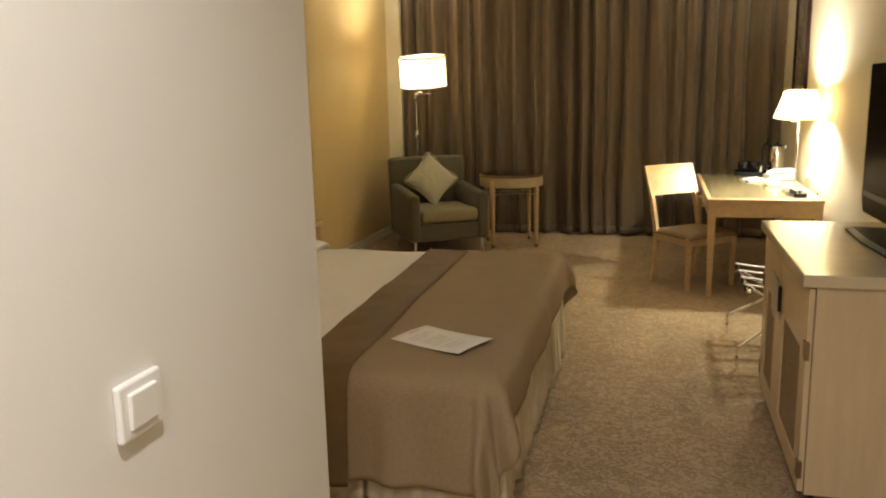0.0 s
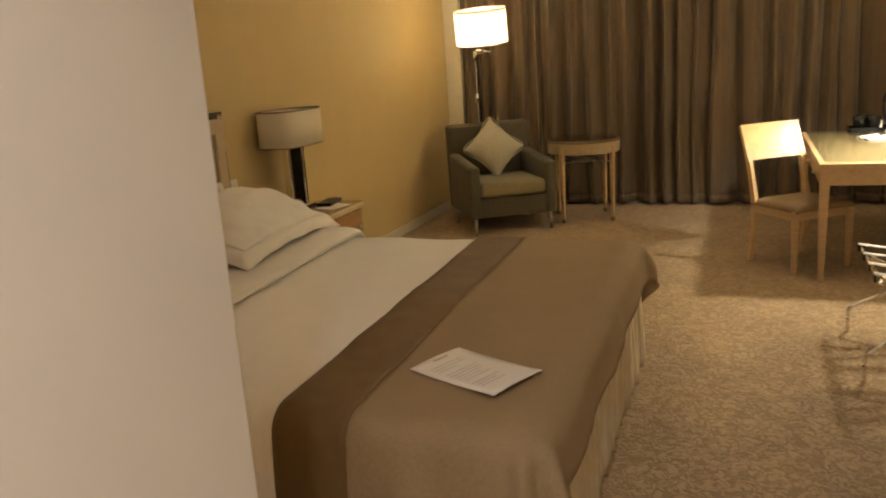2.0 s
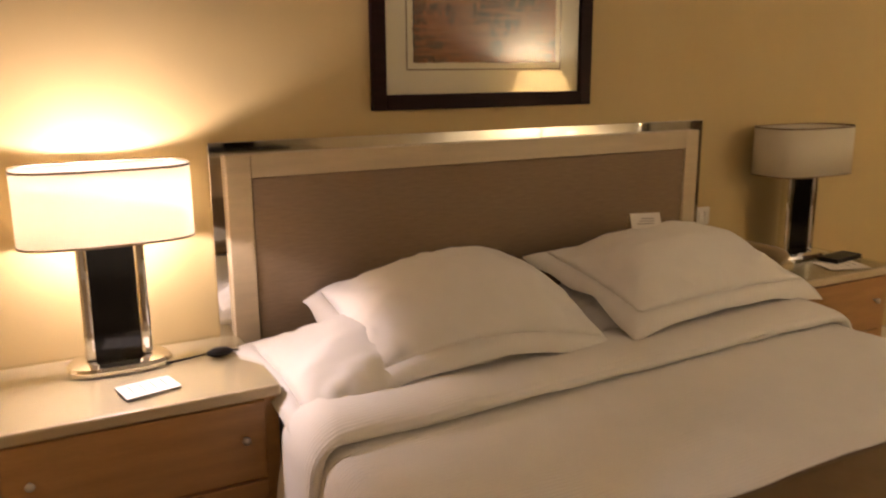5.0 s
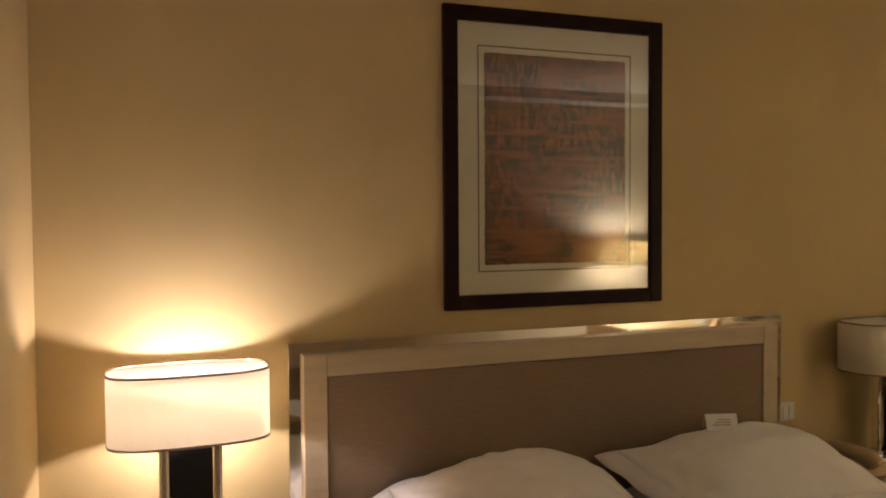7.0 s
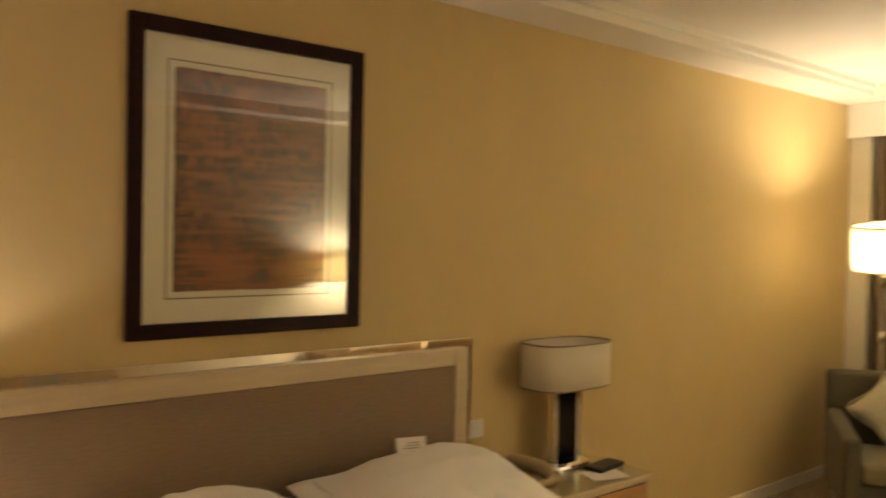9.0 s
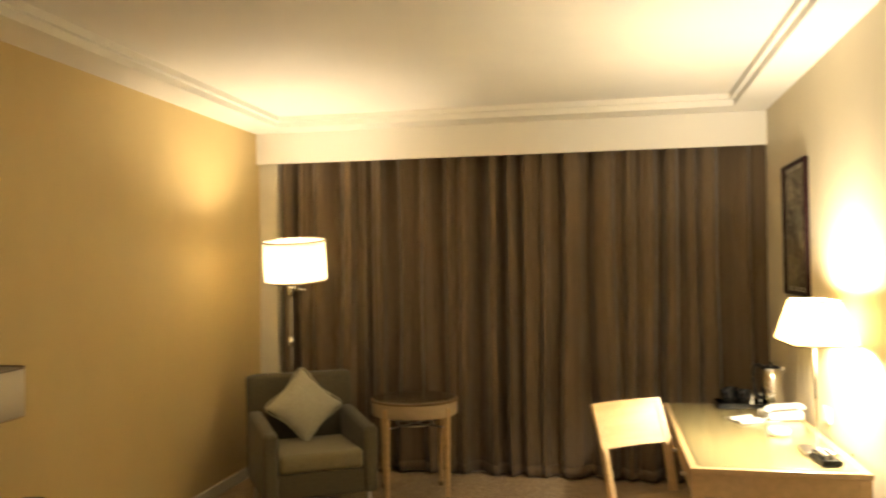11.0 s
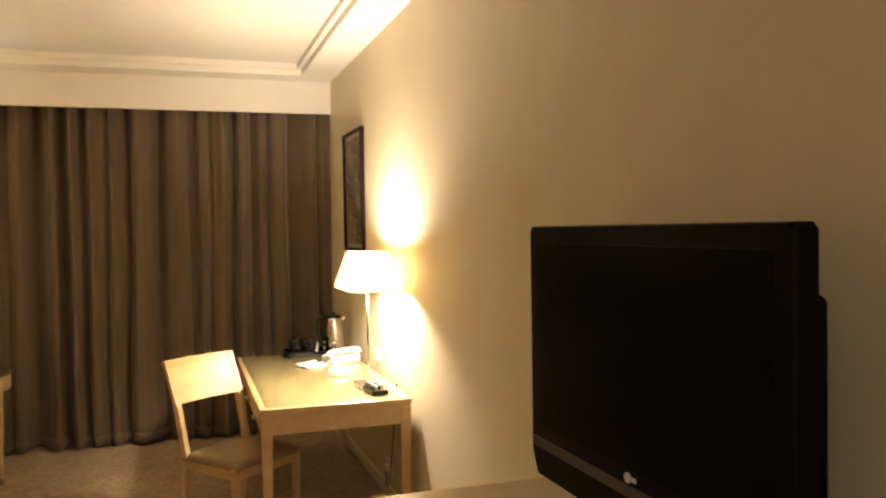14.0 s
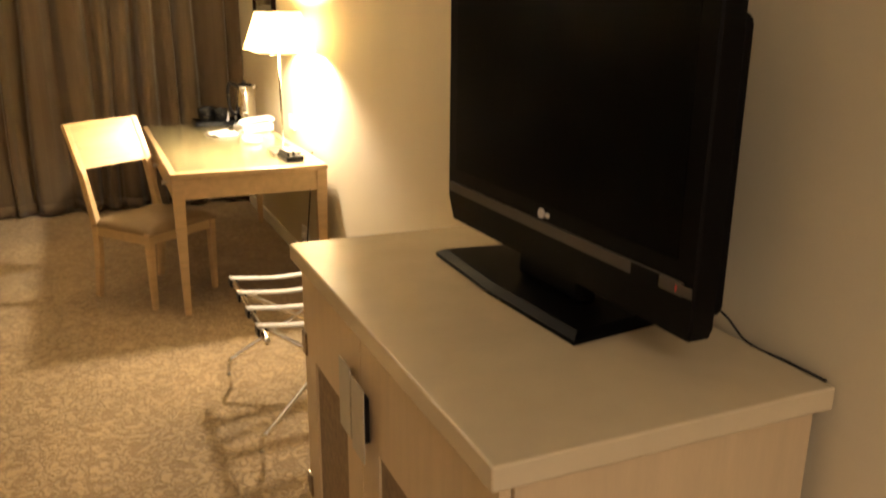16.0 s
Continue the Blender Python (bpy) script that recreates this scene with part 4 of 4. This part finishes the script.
def desk_chair():
    F = math.degrees(math.atan2(-0.8, 0.6))
    ob = thing("desk_chair", "pale maple desk chair with a tan leather seat", "chair", pose(2.905, 5.225, 0, 0, 0, F))
    W = 0.45                                    # local: x to the front, y across
    for y in (0.02, W):
        lg = taper(0.44, y, 0, 0.42, 0.014, 0.021)
        part("leg", lg, MAPLE, ob)
        bm = bmesh.new()
        prof = [(0.0, 0.0, 0.016), (0.035, 0.25, 0.022), (0.035, 0.42, 0.024), (-0.03, 0.68, 0.021), (-0.125, 0.935, 0.014)]
        rings = []
        for x, z, h in prof:
            rings.append([bm.verts.new((x - h, y - 0.016, z)), bm.verts.new((x + h, y - 0.016, z)), bm.verts.new((x + h, y + 0.016, z)), bm.verts.new((x - h, y + 0.016, z))])
        for a, b_ in zip(rings, rings[1:]):
            for k in range(4):
                bm.faces.new((a[k], a[(k + 1) % 4], b_[(k + 1) % 4], b_[k]))
        bm.faces.new(rings[0])
        bm.faces.new(rings[-1])
        bmesh.ops.bevel(bm, geom=list(bm.edges), offset=0.003, segments=1, affect="EDGES")
        part("back_leg", bm, MAPLE, ob)
    bm = bmesh.new()
    box(bm, 0.03, 0.44, 0.008, 0.032, 0.355, 0.415, 0.003)
    box(bm, 0.03, 0.44, W - 0.012, W + 0.012, 0.355, 0.415, 0.003)
    box(bm, 0.425, 0.449, 0.03, W - 0.01, 0.355, 0.415, 0.003)
    box(bm, 0.025, 0.049, 0.03, W - 0.01, 0.355, 0.415, 0.003)
    part("seat_frame", bm, MAPLE_H, ob)

    def seat(u, v):
        a, b_ = u * 2 - 1, v * 2 - 1
        e = (max(0, 1 - abs(a) ** 5) * max(0, 1 - abs(b_) ** 5)) ** 0.4
        return (0.245 + a * 0.225, 0.235 + b_ * 0.235, 0.413 + 0.05 * e + 0.006 * (a + b_) * 0.3)

    thick(part("seat", sheet(seat, 24, 24), LEATHER, ob, "tan leather seat pad", True), 0.012, -1)

    def back(u, v):
        y = -0.005 + (W + 0.03) * u
        z = 0.70 + 0.237 * v
        x = -0.035 - 0.095 * v + 0.025 * ((u * 2 - 1) ** 2 - 1) * 1.0 + 0.012
        return (x, y, z)

    thick(part("backrest", sheet(back, 16, 6), MAPLE_H, ob, smooth=False), 0.020)


desk_chair()

# desk lamp
dl = thing("desk_lamp", "chrome desk lamp with a tapered parchment shade, switched on", "lamp", Matrix.Translation((3.95, 5.10, DZ + 0.010)))
part("base", rb(-0.075, 0.075, -0.10, 0.10, 0, 0.018, 0.004), STEEL, dl, "square steel base")
bm = bmesh.new()
rod(bm, (0, -0.010, 0.018), (0, -0.010, 0.56), 0.005)
rod(bm, (0, 0.010, 0.018), (0, 0.010, 0.56), 0.005)
part("stem", bm, DARKCHROME, dl, "twin chrome stems", True)
bm = bmesh.new()
rod(bm, (0, 0, 0.545), (0, 0, 0.60), 0.013)
rod(bm, (-0.05, 0, 0.53), (0.02, 0, 0.545), 0.006)
part("switch", bm, CHROME, dl)


def pyramid_shade():
    bm = bmesh.new()
    rings = []
    for inset, (hx, hy, z) in ((0, (0.150, 0.285, 0.555)), (0, (0.085, 0.195, 0.765)), (1, (0.085, 0.195, 0.765)), (1, (0.150, 0.285, 0.555))):
        e = 0.0025 * inset
        hx, hy = hx - e, hy - e
        c = 0.28 * hx
        rings.append([bm.verts.new(p) for p in ((hx, -hy + c, z), (hx, hy - c, z), (hx - c, hy, z), (-hx + c, hy, z), (-hx, hy - c, z), (-hx, -hy + c, z), (-hx + c, -hy, z), (hx - c, -hy, z))])
    rings.append(rings[0])
    for a, b_ in zip(rings, rings[1:]):
        for k in range(8):
            bm.faces.new((a[k], a[(k + 1) % 8], b_[(k + 1) % 8], b_[k]))
    return bm


part("shade", pyramid_shade(), SHADE_DESK, dl, "tapered parchment shade")
for hx, hy, z in ((0.152, 0.287, 0.553), (0.087, 0.197, 0.762)):
    c = 0.28 * hx
    P = ((hx, -hy + c), (hx, hy - c), (hx - c, hy), (-hx + c, hy), (-hx, hy - c), (-hx, -hy + c), (-hx + c, -hy), (hx - c, -hy))
    bm = bmesh.new()
    for k in range(8):
        rod(bm, (*P[k], z), (*P[(k + 1) % 8], z), 0.0035, n=8)
    part("rim", bm, BRONZE, dl, "bronze rim")

ZD = DZ + 0.010
tel = thing("telephone", "white desk telephone with its handset in place", "telephone", pose(3.96, 6.02, ZD, 0, 0, 12) @ Matrix.Diagonal((1.05, 1.1, 0.82, 1)))
bm = rb(-0.10, 0.10, -0.09, 0.09, 0, 0.05, 0.014, 3)
for v in bm.verts:
    if v.co.z > 0.025:
        v.co.z += 0.018 * (v.co.x + 0.1) / 0.2
part("base", bm, WPLASTIC, tel, smooth=True)
part("handset", tube([(-0.105, -0.05, 0.062), (-0.08, -0.05, 0.088), (0.0, -0.05, 0.097), (0.08, -0.05, 0.100), (0.105, -0.05, 0.078)], 0.023, 12), WPLASTIC, tel, smooth=True)
bm = bmesh.new()
for i in range(4):
    for j in range(3):
        box(bm, -0.05 + i * 0.026, -0.034 + i * 0.026, 0.0 + j * 0.024, 0.016 + j * 0.024, 0.05, 0.068, 0.002)
part("keys", bm, INK, tel)
part("cord", tube([(-0.10, -0.06, 0.02), (-0.14, -0.08, 0.008), (-0.12, -0.13, 0.006), (-0.05, -0.12, 0.006)], 0.004), WPLASTIC, tel, smooth=True)

leaf = thing("brochure", "open white brochure on the desk glass", "brochure", pose(3.73, 5.90, ZD, 0, 0, 20))
thick(part("pages", sheet(lambda u, v: ((u - 0.5) * 0.14, (v - 0.5) * 0.20, 0.004 + 0.022 * math.sin(v * math.pi * 2) ** 2 * (0.4 + 0.6 * u)), 6, 20), PAPER, leaf, smooth=True), 0.003)
dish = thing("ashtray", "round cream ceramic ashtray on the desk", "ashtray", pose(3.85, 5.50, ZD))
part("bowl", lathe([(0.050, 0), (0.058, 0.006), (0.060, 0.034), (0.056, 0.036), (0.050, 0.012), (0.03, 0.008)], 40), CREAMPL, dish, smooth=True)
rack = thing("stationery_holder", "black and white stationery holder beside the desk lamp", "holder", pose(3.965, 4.90, ZD, 0, 0, 4) @ Matrix.Diagonal((1.25, 1.0, 1.1, 1)))
part("tray", rb(-0.055, 0.02, -0.09, 0.09, 0, 0.022, 0.003), BLACK, rack)
for i in range(4):
    part("card", rb(-0.05 + i * 0.014, -0.042 + i * 0.014, -0.08 + 0.008 * i, 0.075, 0.022, 0.040 + 0.004 * (i % 2), 0.001), PAPER if i % 2 else BLACK, rack)

tray = thing("drinks_tray", "black lacquer tray on the desk", "tray", pose(3.775, 6.40, ZD))
bm = rb(-0.15, 0.15, -0.11, 0.11, 0, 0.008, 0.003)
for a in ((-0.15, -0.142, -0.11, 0.11), (0.142, 0.15, -0.11, 0.11), (-0.142, 0.142, -0.11, -0.102), (-0.142, 0.142, 0.102, 0.11)):
    box(bm, *a, 0.008, 0.035, 0.002)
part("body", bm, GLOSSBLACK, tray)


def cup(x, y, mat_, label):
    ob = thing("cup", label, "cup", pose(x, y, ZD + 0.008) @ Matrix.Diagonal((1.05, 1.05, 1.3, 1)), "cups on the tray")
    part("bowl", lathe([(0.027, 0), (0.032, 0.004), (0.044, 0.04), (0.048, 0.085), (0.045, 0.085), (0.039, 0.04), (0.025, 0.008)], 32), mat_, ob, smooth=True)
    part("handle", tube([(0, -0.045, 0.07), (0, -0.068, 0.065), (0, -0.07, 0.038), (0, -0.041, 0.025)], 0.005), mat_, ob, smooth=True)


cup(3.70, 6.36, GLOSSBLACK, "gloss black cup on the drinks tray")
cup(3.80, 6.35, GLOSSBLACK, "gloss black cup on the drinks tray")
cup(3.73, 6.455, GLOSSBLACK, "gloss black cup on the drinks tray")
sach = thing("sachets", "bundle of white sachets on the drinks tray", "sachet", pose(3.84, 6.46, ZD + 0.008))
for i in range(3):
    part("sachet", rb(-0.03, 0.03, -0.02 + i * 0.011, -0.012 + i * 0.011, 0, 0.07, 0.002, m=pose(0, 0, 0, 12 - i * 6, 0, 0)), PAPER, sach)

ket = thing("kettle", "polished steel electric kettle with a black handle", "kettle", pose(3.985, 6.42, ZD, 0, 0, 200) @ Matrix.Diagonal((1.1, 1.1, 1.25, 1)))
part("power_base", lathe([(0.075, 0), (0.078, 0.01), (0.07, 0.018)], 40), BLACK, ket)
part("body", lathe([(0.072, 0.018), (0.074, 0.03), (0.066, 0.14), (0.056, 0.195), (0.05, 0.205)], 48), CHROME, ket, "polished steel body", True)
part("lid", lathe([(0.050, 0.205), (0.046, 0.216), (0.012, 0.222), (0.012, 0.236), (0.002, 0.238)], 32), BLACK, ket, smooth=True)
part("handle", tube([(0.045, 0, 0.205), (0.10, 0, 0.225), (0.118, 0, 0.17), (0.105, 0, 0.08), (0.07, 0, 0.05)], 0.011), BLACK, ket, smooth=True)
part("spout", tube([(-0.05, 0, 0.165), (-0.075, 0, 0.19), (-0.085, 0, 0.205)], 0.014), CHROME, ket, smooth=True)

cord = thing("lamp_cord", "black lamp cord hanging behind the desk", "cord", Matrix.Identity(4))
part("cable", tube([(4.115, 5.10, 0.755), (4.115, 5.12, 0.70), (4.06, 5.0, 0.45), (4.05, 5.05, 0.22), (4.08, 5.25, 0.12), (4.10, 5.34, 0.20)], 0.004), BLACK, cord, smooth=True)
part("plug", rb(4.09, XE - 0.011, 5.32, 5.36, 0.18, 0.22, 0.006), WPLASTIC, cord)

# ---- luggage rack ----
lr = thing("luggage_rack", "folding chrome luggage rack with white webbing straps", "luggage rack")
RX0, RX1, RY0, RY1, RZ = 3.46, 3.92, 3.30, 4.02, 0.41
for k, (xa, xb) in enumerate(((RX0, RX1 + 0.06), (RX1, RX0 - 0.065))):
    for y_top, y_foot in ((RY0 + 0.14 + 0.03 * k, 3.13 + 0.04 * (1 - k)), (RY1 - 0.17 - 0.03 * k, 3.80 - 0.04 * (1 - k))):
        part("leg", tube([(xa, y_top, RZ), (xa + (xb - xa) * 0.5, (y_top + y_foot) / 2, RZ * 0.64), (xb - (xb - xa) * 0.08, y_foot, 0.15), (xb, y_foot, 0.11), (xb, y_foot, 0.010)], 0.010), CHROME, lr, smooth=True)
    part("rail", tube([(xa, RY0, RZ - 0.012), (xa, RY0 + 0.03, RZ), (xa, RY1 - 0.03, RZ), (xa, RY1, RZ - 0.012)], 0.012), CHROME, lr, smooth=True)
for i in range(4):
    yy = RY0 + 0.09 + i * (RY1 - RY0 - 0.13) / 3
    st = part("strap", sheet(lambda u, v: (RX0 - 0.014 + (RX1 - RX0 + 0.028) * u, yy - 0.024 + 0.048 * v, RZ + 0.0155 - 0.022 * math.sin(u * math.pi)), 14, 2), STRAP, lr, "white webbing strap", True)
    thick(st, 0.003)
    part("clip", rb(RX0 - 0.017, RX0 + 0.017, yy - 0.028, yy + 0.028, RZ - 0.02, RZ + 0.012, 0.004), BLACK, lr, "black strap clip")

# ---- television cabinet ----
CX0, CX1, CY0, CY1, CZ = 3.44, XE - 0.016, 1.51, 2.76, 0.907
cab = thing("television_cabinet", "pale maple television cabinet with two panelled doors", "cabinet")
part("worktop", rb(CX0, CX1, CY0, CY1, CZ - 0.045, CZ, 0.005, 3), LAMINATE, cab, "cream laminate top")
part("body", rb(CX0 + 0.05, CX1 - 0.02, CY0 + 0.022, CY1 - 0.022, 0.06, CZ - 0.045, 0.002), CAB, cab)
part("plinth", rb(CX0 + 0.09, CX1 - 0.03, CY0 + 0.05, CY1 - 0.05, 0, 0.06), LINER, cab)
ymid = 2.21


def panel_frame(x0, x1, outer, inner):
    """A flat frame between two rectangles (y0, y1, z0, z1), from x0 to x1 deep."""
    bm = bmesh.new()
    rings = []
    for x, (a, b_, c, d) in ((x0, outer), (x1, outer), (x1, inner), (x0, inner)):
        rings.append([bm.verts.new(p) for p in ((x, a, c), (x, b_, c), (x, b_, d), (x, a, d))])
    for p, q in zip(rings, rings[1:] + rings[:1]):
        for k in range(4):
            bm.faces.new((p[k], p[(k + 1) % 4], q[(k + 1) % 4], q[k]))
    bmesh.ops.bevel(bm, geom=list(bm.edges), offset=0.0015, segments=1, affect="EDGES")
    return bm


for k, (ya, yb) in enumerate(((CY0 + 0.026, ymid - 0.002), (ymid + 0.002, CY1 - 0.026))):
    za, zb = 0.07, CZ - 0.055
    xa, xb = CX0 + 0.026, CX0 + 0.047
    pz0, pz1 = za + 0.085, 0.60
    e = 0.115
    door = part("door", panel_frame(xa, xb, (ya, yb, za, zb), (ya + e, yb - e, pz0, pz1)), CAB, cab)
    part("woven_panel", rb(xa + 0.007, xb - 0.002, ya + e, yb - e, pz0, pz1), WOVEN, door, "brown woven panel")
    yc = 2.165 if k == 0 else 2.285
    xh = CX0 + 0.002 if k == 0 else CX0 + 0.009
    hd = part("handle", rb(xh, xh + 0.004, yc - 0.043, yc + 0.043, 0.565, 0.745, 0.0015), PLATE, door, "flat brushed steel plate handle")
    part("handle_mount", rb(xh + 0.004, xa, yc - 0.015, yc + 0.015, 0.60, 0.71, 0.002), BLACK, door, "black handle mount")
    yh = ya + 0.012 if k == 0 else yb - 0.012
    for zz in (0.62, 0.16):
        part("hinge", rb(xa - 0.006, xa + 0.012, yh - 0.020, yh + 0.020, zz - 0.035, zz + 0.035, 0.003), BRONZE, door, "bronze hinge")

# ---- television ----
TY0, TY1, TZ0, TZ1, TX = 1.615, 2.595, 0.985, 1.655, 3.86
tv = thing("television", "black flat-screen television on a pedestal stand, switched off", "television", Matrix.Translation((3.86, 2.1, 0)) @ Matrix.Rotation(radians(1.0), 4, "Z") @ Matrix.Translation((-3.86, -2.1, 0)))


def tv_outline(x, inset=0.0):
    a, b_, c, d = TY0 + inset, TY1 - inset, TZ0 + inset, TZ1 - inset
    return [(x, a + 0.008, c), (x, b_ - 0.03, c), (x, b_, c + 0.06), (x, b_, d - 0.012), (x, b_ - 0.012, d), (x, a + 0.012, d), (x, a, d - 0.012), (x, a, c + 0.02)]


def slab(loops):
    bm = bmesh.new()
    rings = [[bm.verts.new(p) for p in l] for l in loops]
    n = len(rings[0])
    for a, b_ in zip(rings, rings[1:]):
        for k in range(n):
            bm.faces.new((a[k], a[(k + 1) % n], b_[(k + 1) % n], b_[k]))
    bm.faces.new(rings[0])
    bm.faces.new(rings[-1])
    return bm


part("casing", slab([tv_outline(TX, 0.003), tv_outline(TX + 0.006), tv_outline(TX + 0.05), tv_outline(TX + 0.065, 0.02)]), TVBLACK, tv, "gloss black bezel")
part("back_cover", rb(TX + 0.06, TX + 0.095, TY0 + 0.016, TY1 - 0.03, TZ0 + 0.03, TZ1 - 0.12, 0.02, 3), TVBLACK, tv)
part("screen", rb(TX - 0.002, TX + 0.004, TY0 + 0.045, TY1 - 0.045, TZ0 + 0.140, TZ1 - 0.045, 0.001), SCREEN, tv, "dark matt screen")
part("strip", rb(TX - 0.004, TX + 0.003, TY0 + 0.025, TY1 - 0.012, TZ0 + 0.078, TZ0 + 0.104, 0.001), CHIN, tv, "dark grey lower strip")
lg = bmesh.new()
rod(lg, (TX - 0.006, 2.105, TZ0 + 0.121), (TX - 0.001, 2.105, TZ0 + 0.121), 0.011, n=24)
box(lg, TX - 0.005, TX - 0.001, 2.074, 2.088, TZ0 + 0.116, TZ0 + 0.126, 0.001)
part("badge", lg, LOGO, tv, "pale round badge")
part("receiver_window", rb(TX - 0.0055, TX - 0.003, 1.70, 1.78, TZ0 + 0.079, TZ0 + 0.103), TVBLACK, tv)
part("button_strip", rb(TX - 0.0055, TX - 0.003, 1.615, 1.70, TZ0 + 0.081, TZ0 + 0.101, 0.001), CHIN, tv)
part("standby_lamp", rb(TX - 0.0065, TX - 0.005, 1.652, 1.655, TZ0 + 0.086, TZ0 + 0.096), LEDRED, tv, "tiny red standby lens")
part("neck", rb(TX + 0.02, TX + 0.07, 1.98, 2.24, CZ + 0.02, TZ0 + 0.08, 0.012, 3), TVBLACK, tv)


def stand(inset, z):
    a, b_ = 1.84 + inset, 2.50 - inset
    pts = [(3.78 + inset, a), (3.765 + inset, (a + b_) / 2), (3.78 + inset, b_), (4.03 - inset, b_ - 0.03), (4.03 - inset, a + 0.03)]
    return [(x, y, z) for x, y in pts]


part("stand_base", slab([stand(0, CZ + 0.001), stand(0, CZ + 0.010), stand(0.02, CZ + 0.022)]), TVBLACK, tv, "gloss black stand base")
cab_cord = thing("aerial_cable", "black cable running from the television along the wall", "cable")
part("cable", tube([(3.97, 1.82, CZ + 0.14), (4.09, 1.78, CZ + 0.05), (4.108, 1.72, CZ + 0.004), (4.110, 1.62, CZ + 0.003), (4.110, 1.53, CZ + 0.003)], 0.0026), BLACK, cab_cord, smooth=True)

# ---- passage lamps ----
for yy in (-1.0, -2.3):
    dn = thing("downlight", "recessed white ceiling downlight in the passage, switched on", "ceiling light", Matrix.Translation((2.72, yy, ZC)), "downlights")
    part("ring", lathe([(0.085, -0.006), (0.085, 0.0), (0.065, 0.0), (0.065, -0.006)], 32, closed=True), WPLASTIC, dn)
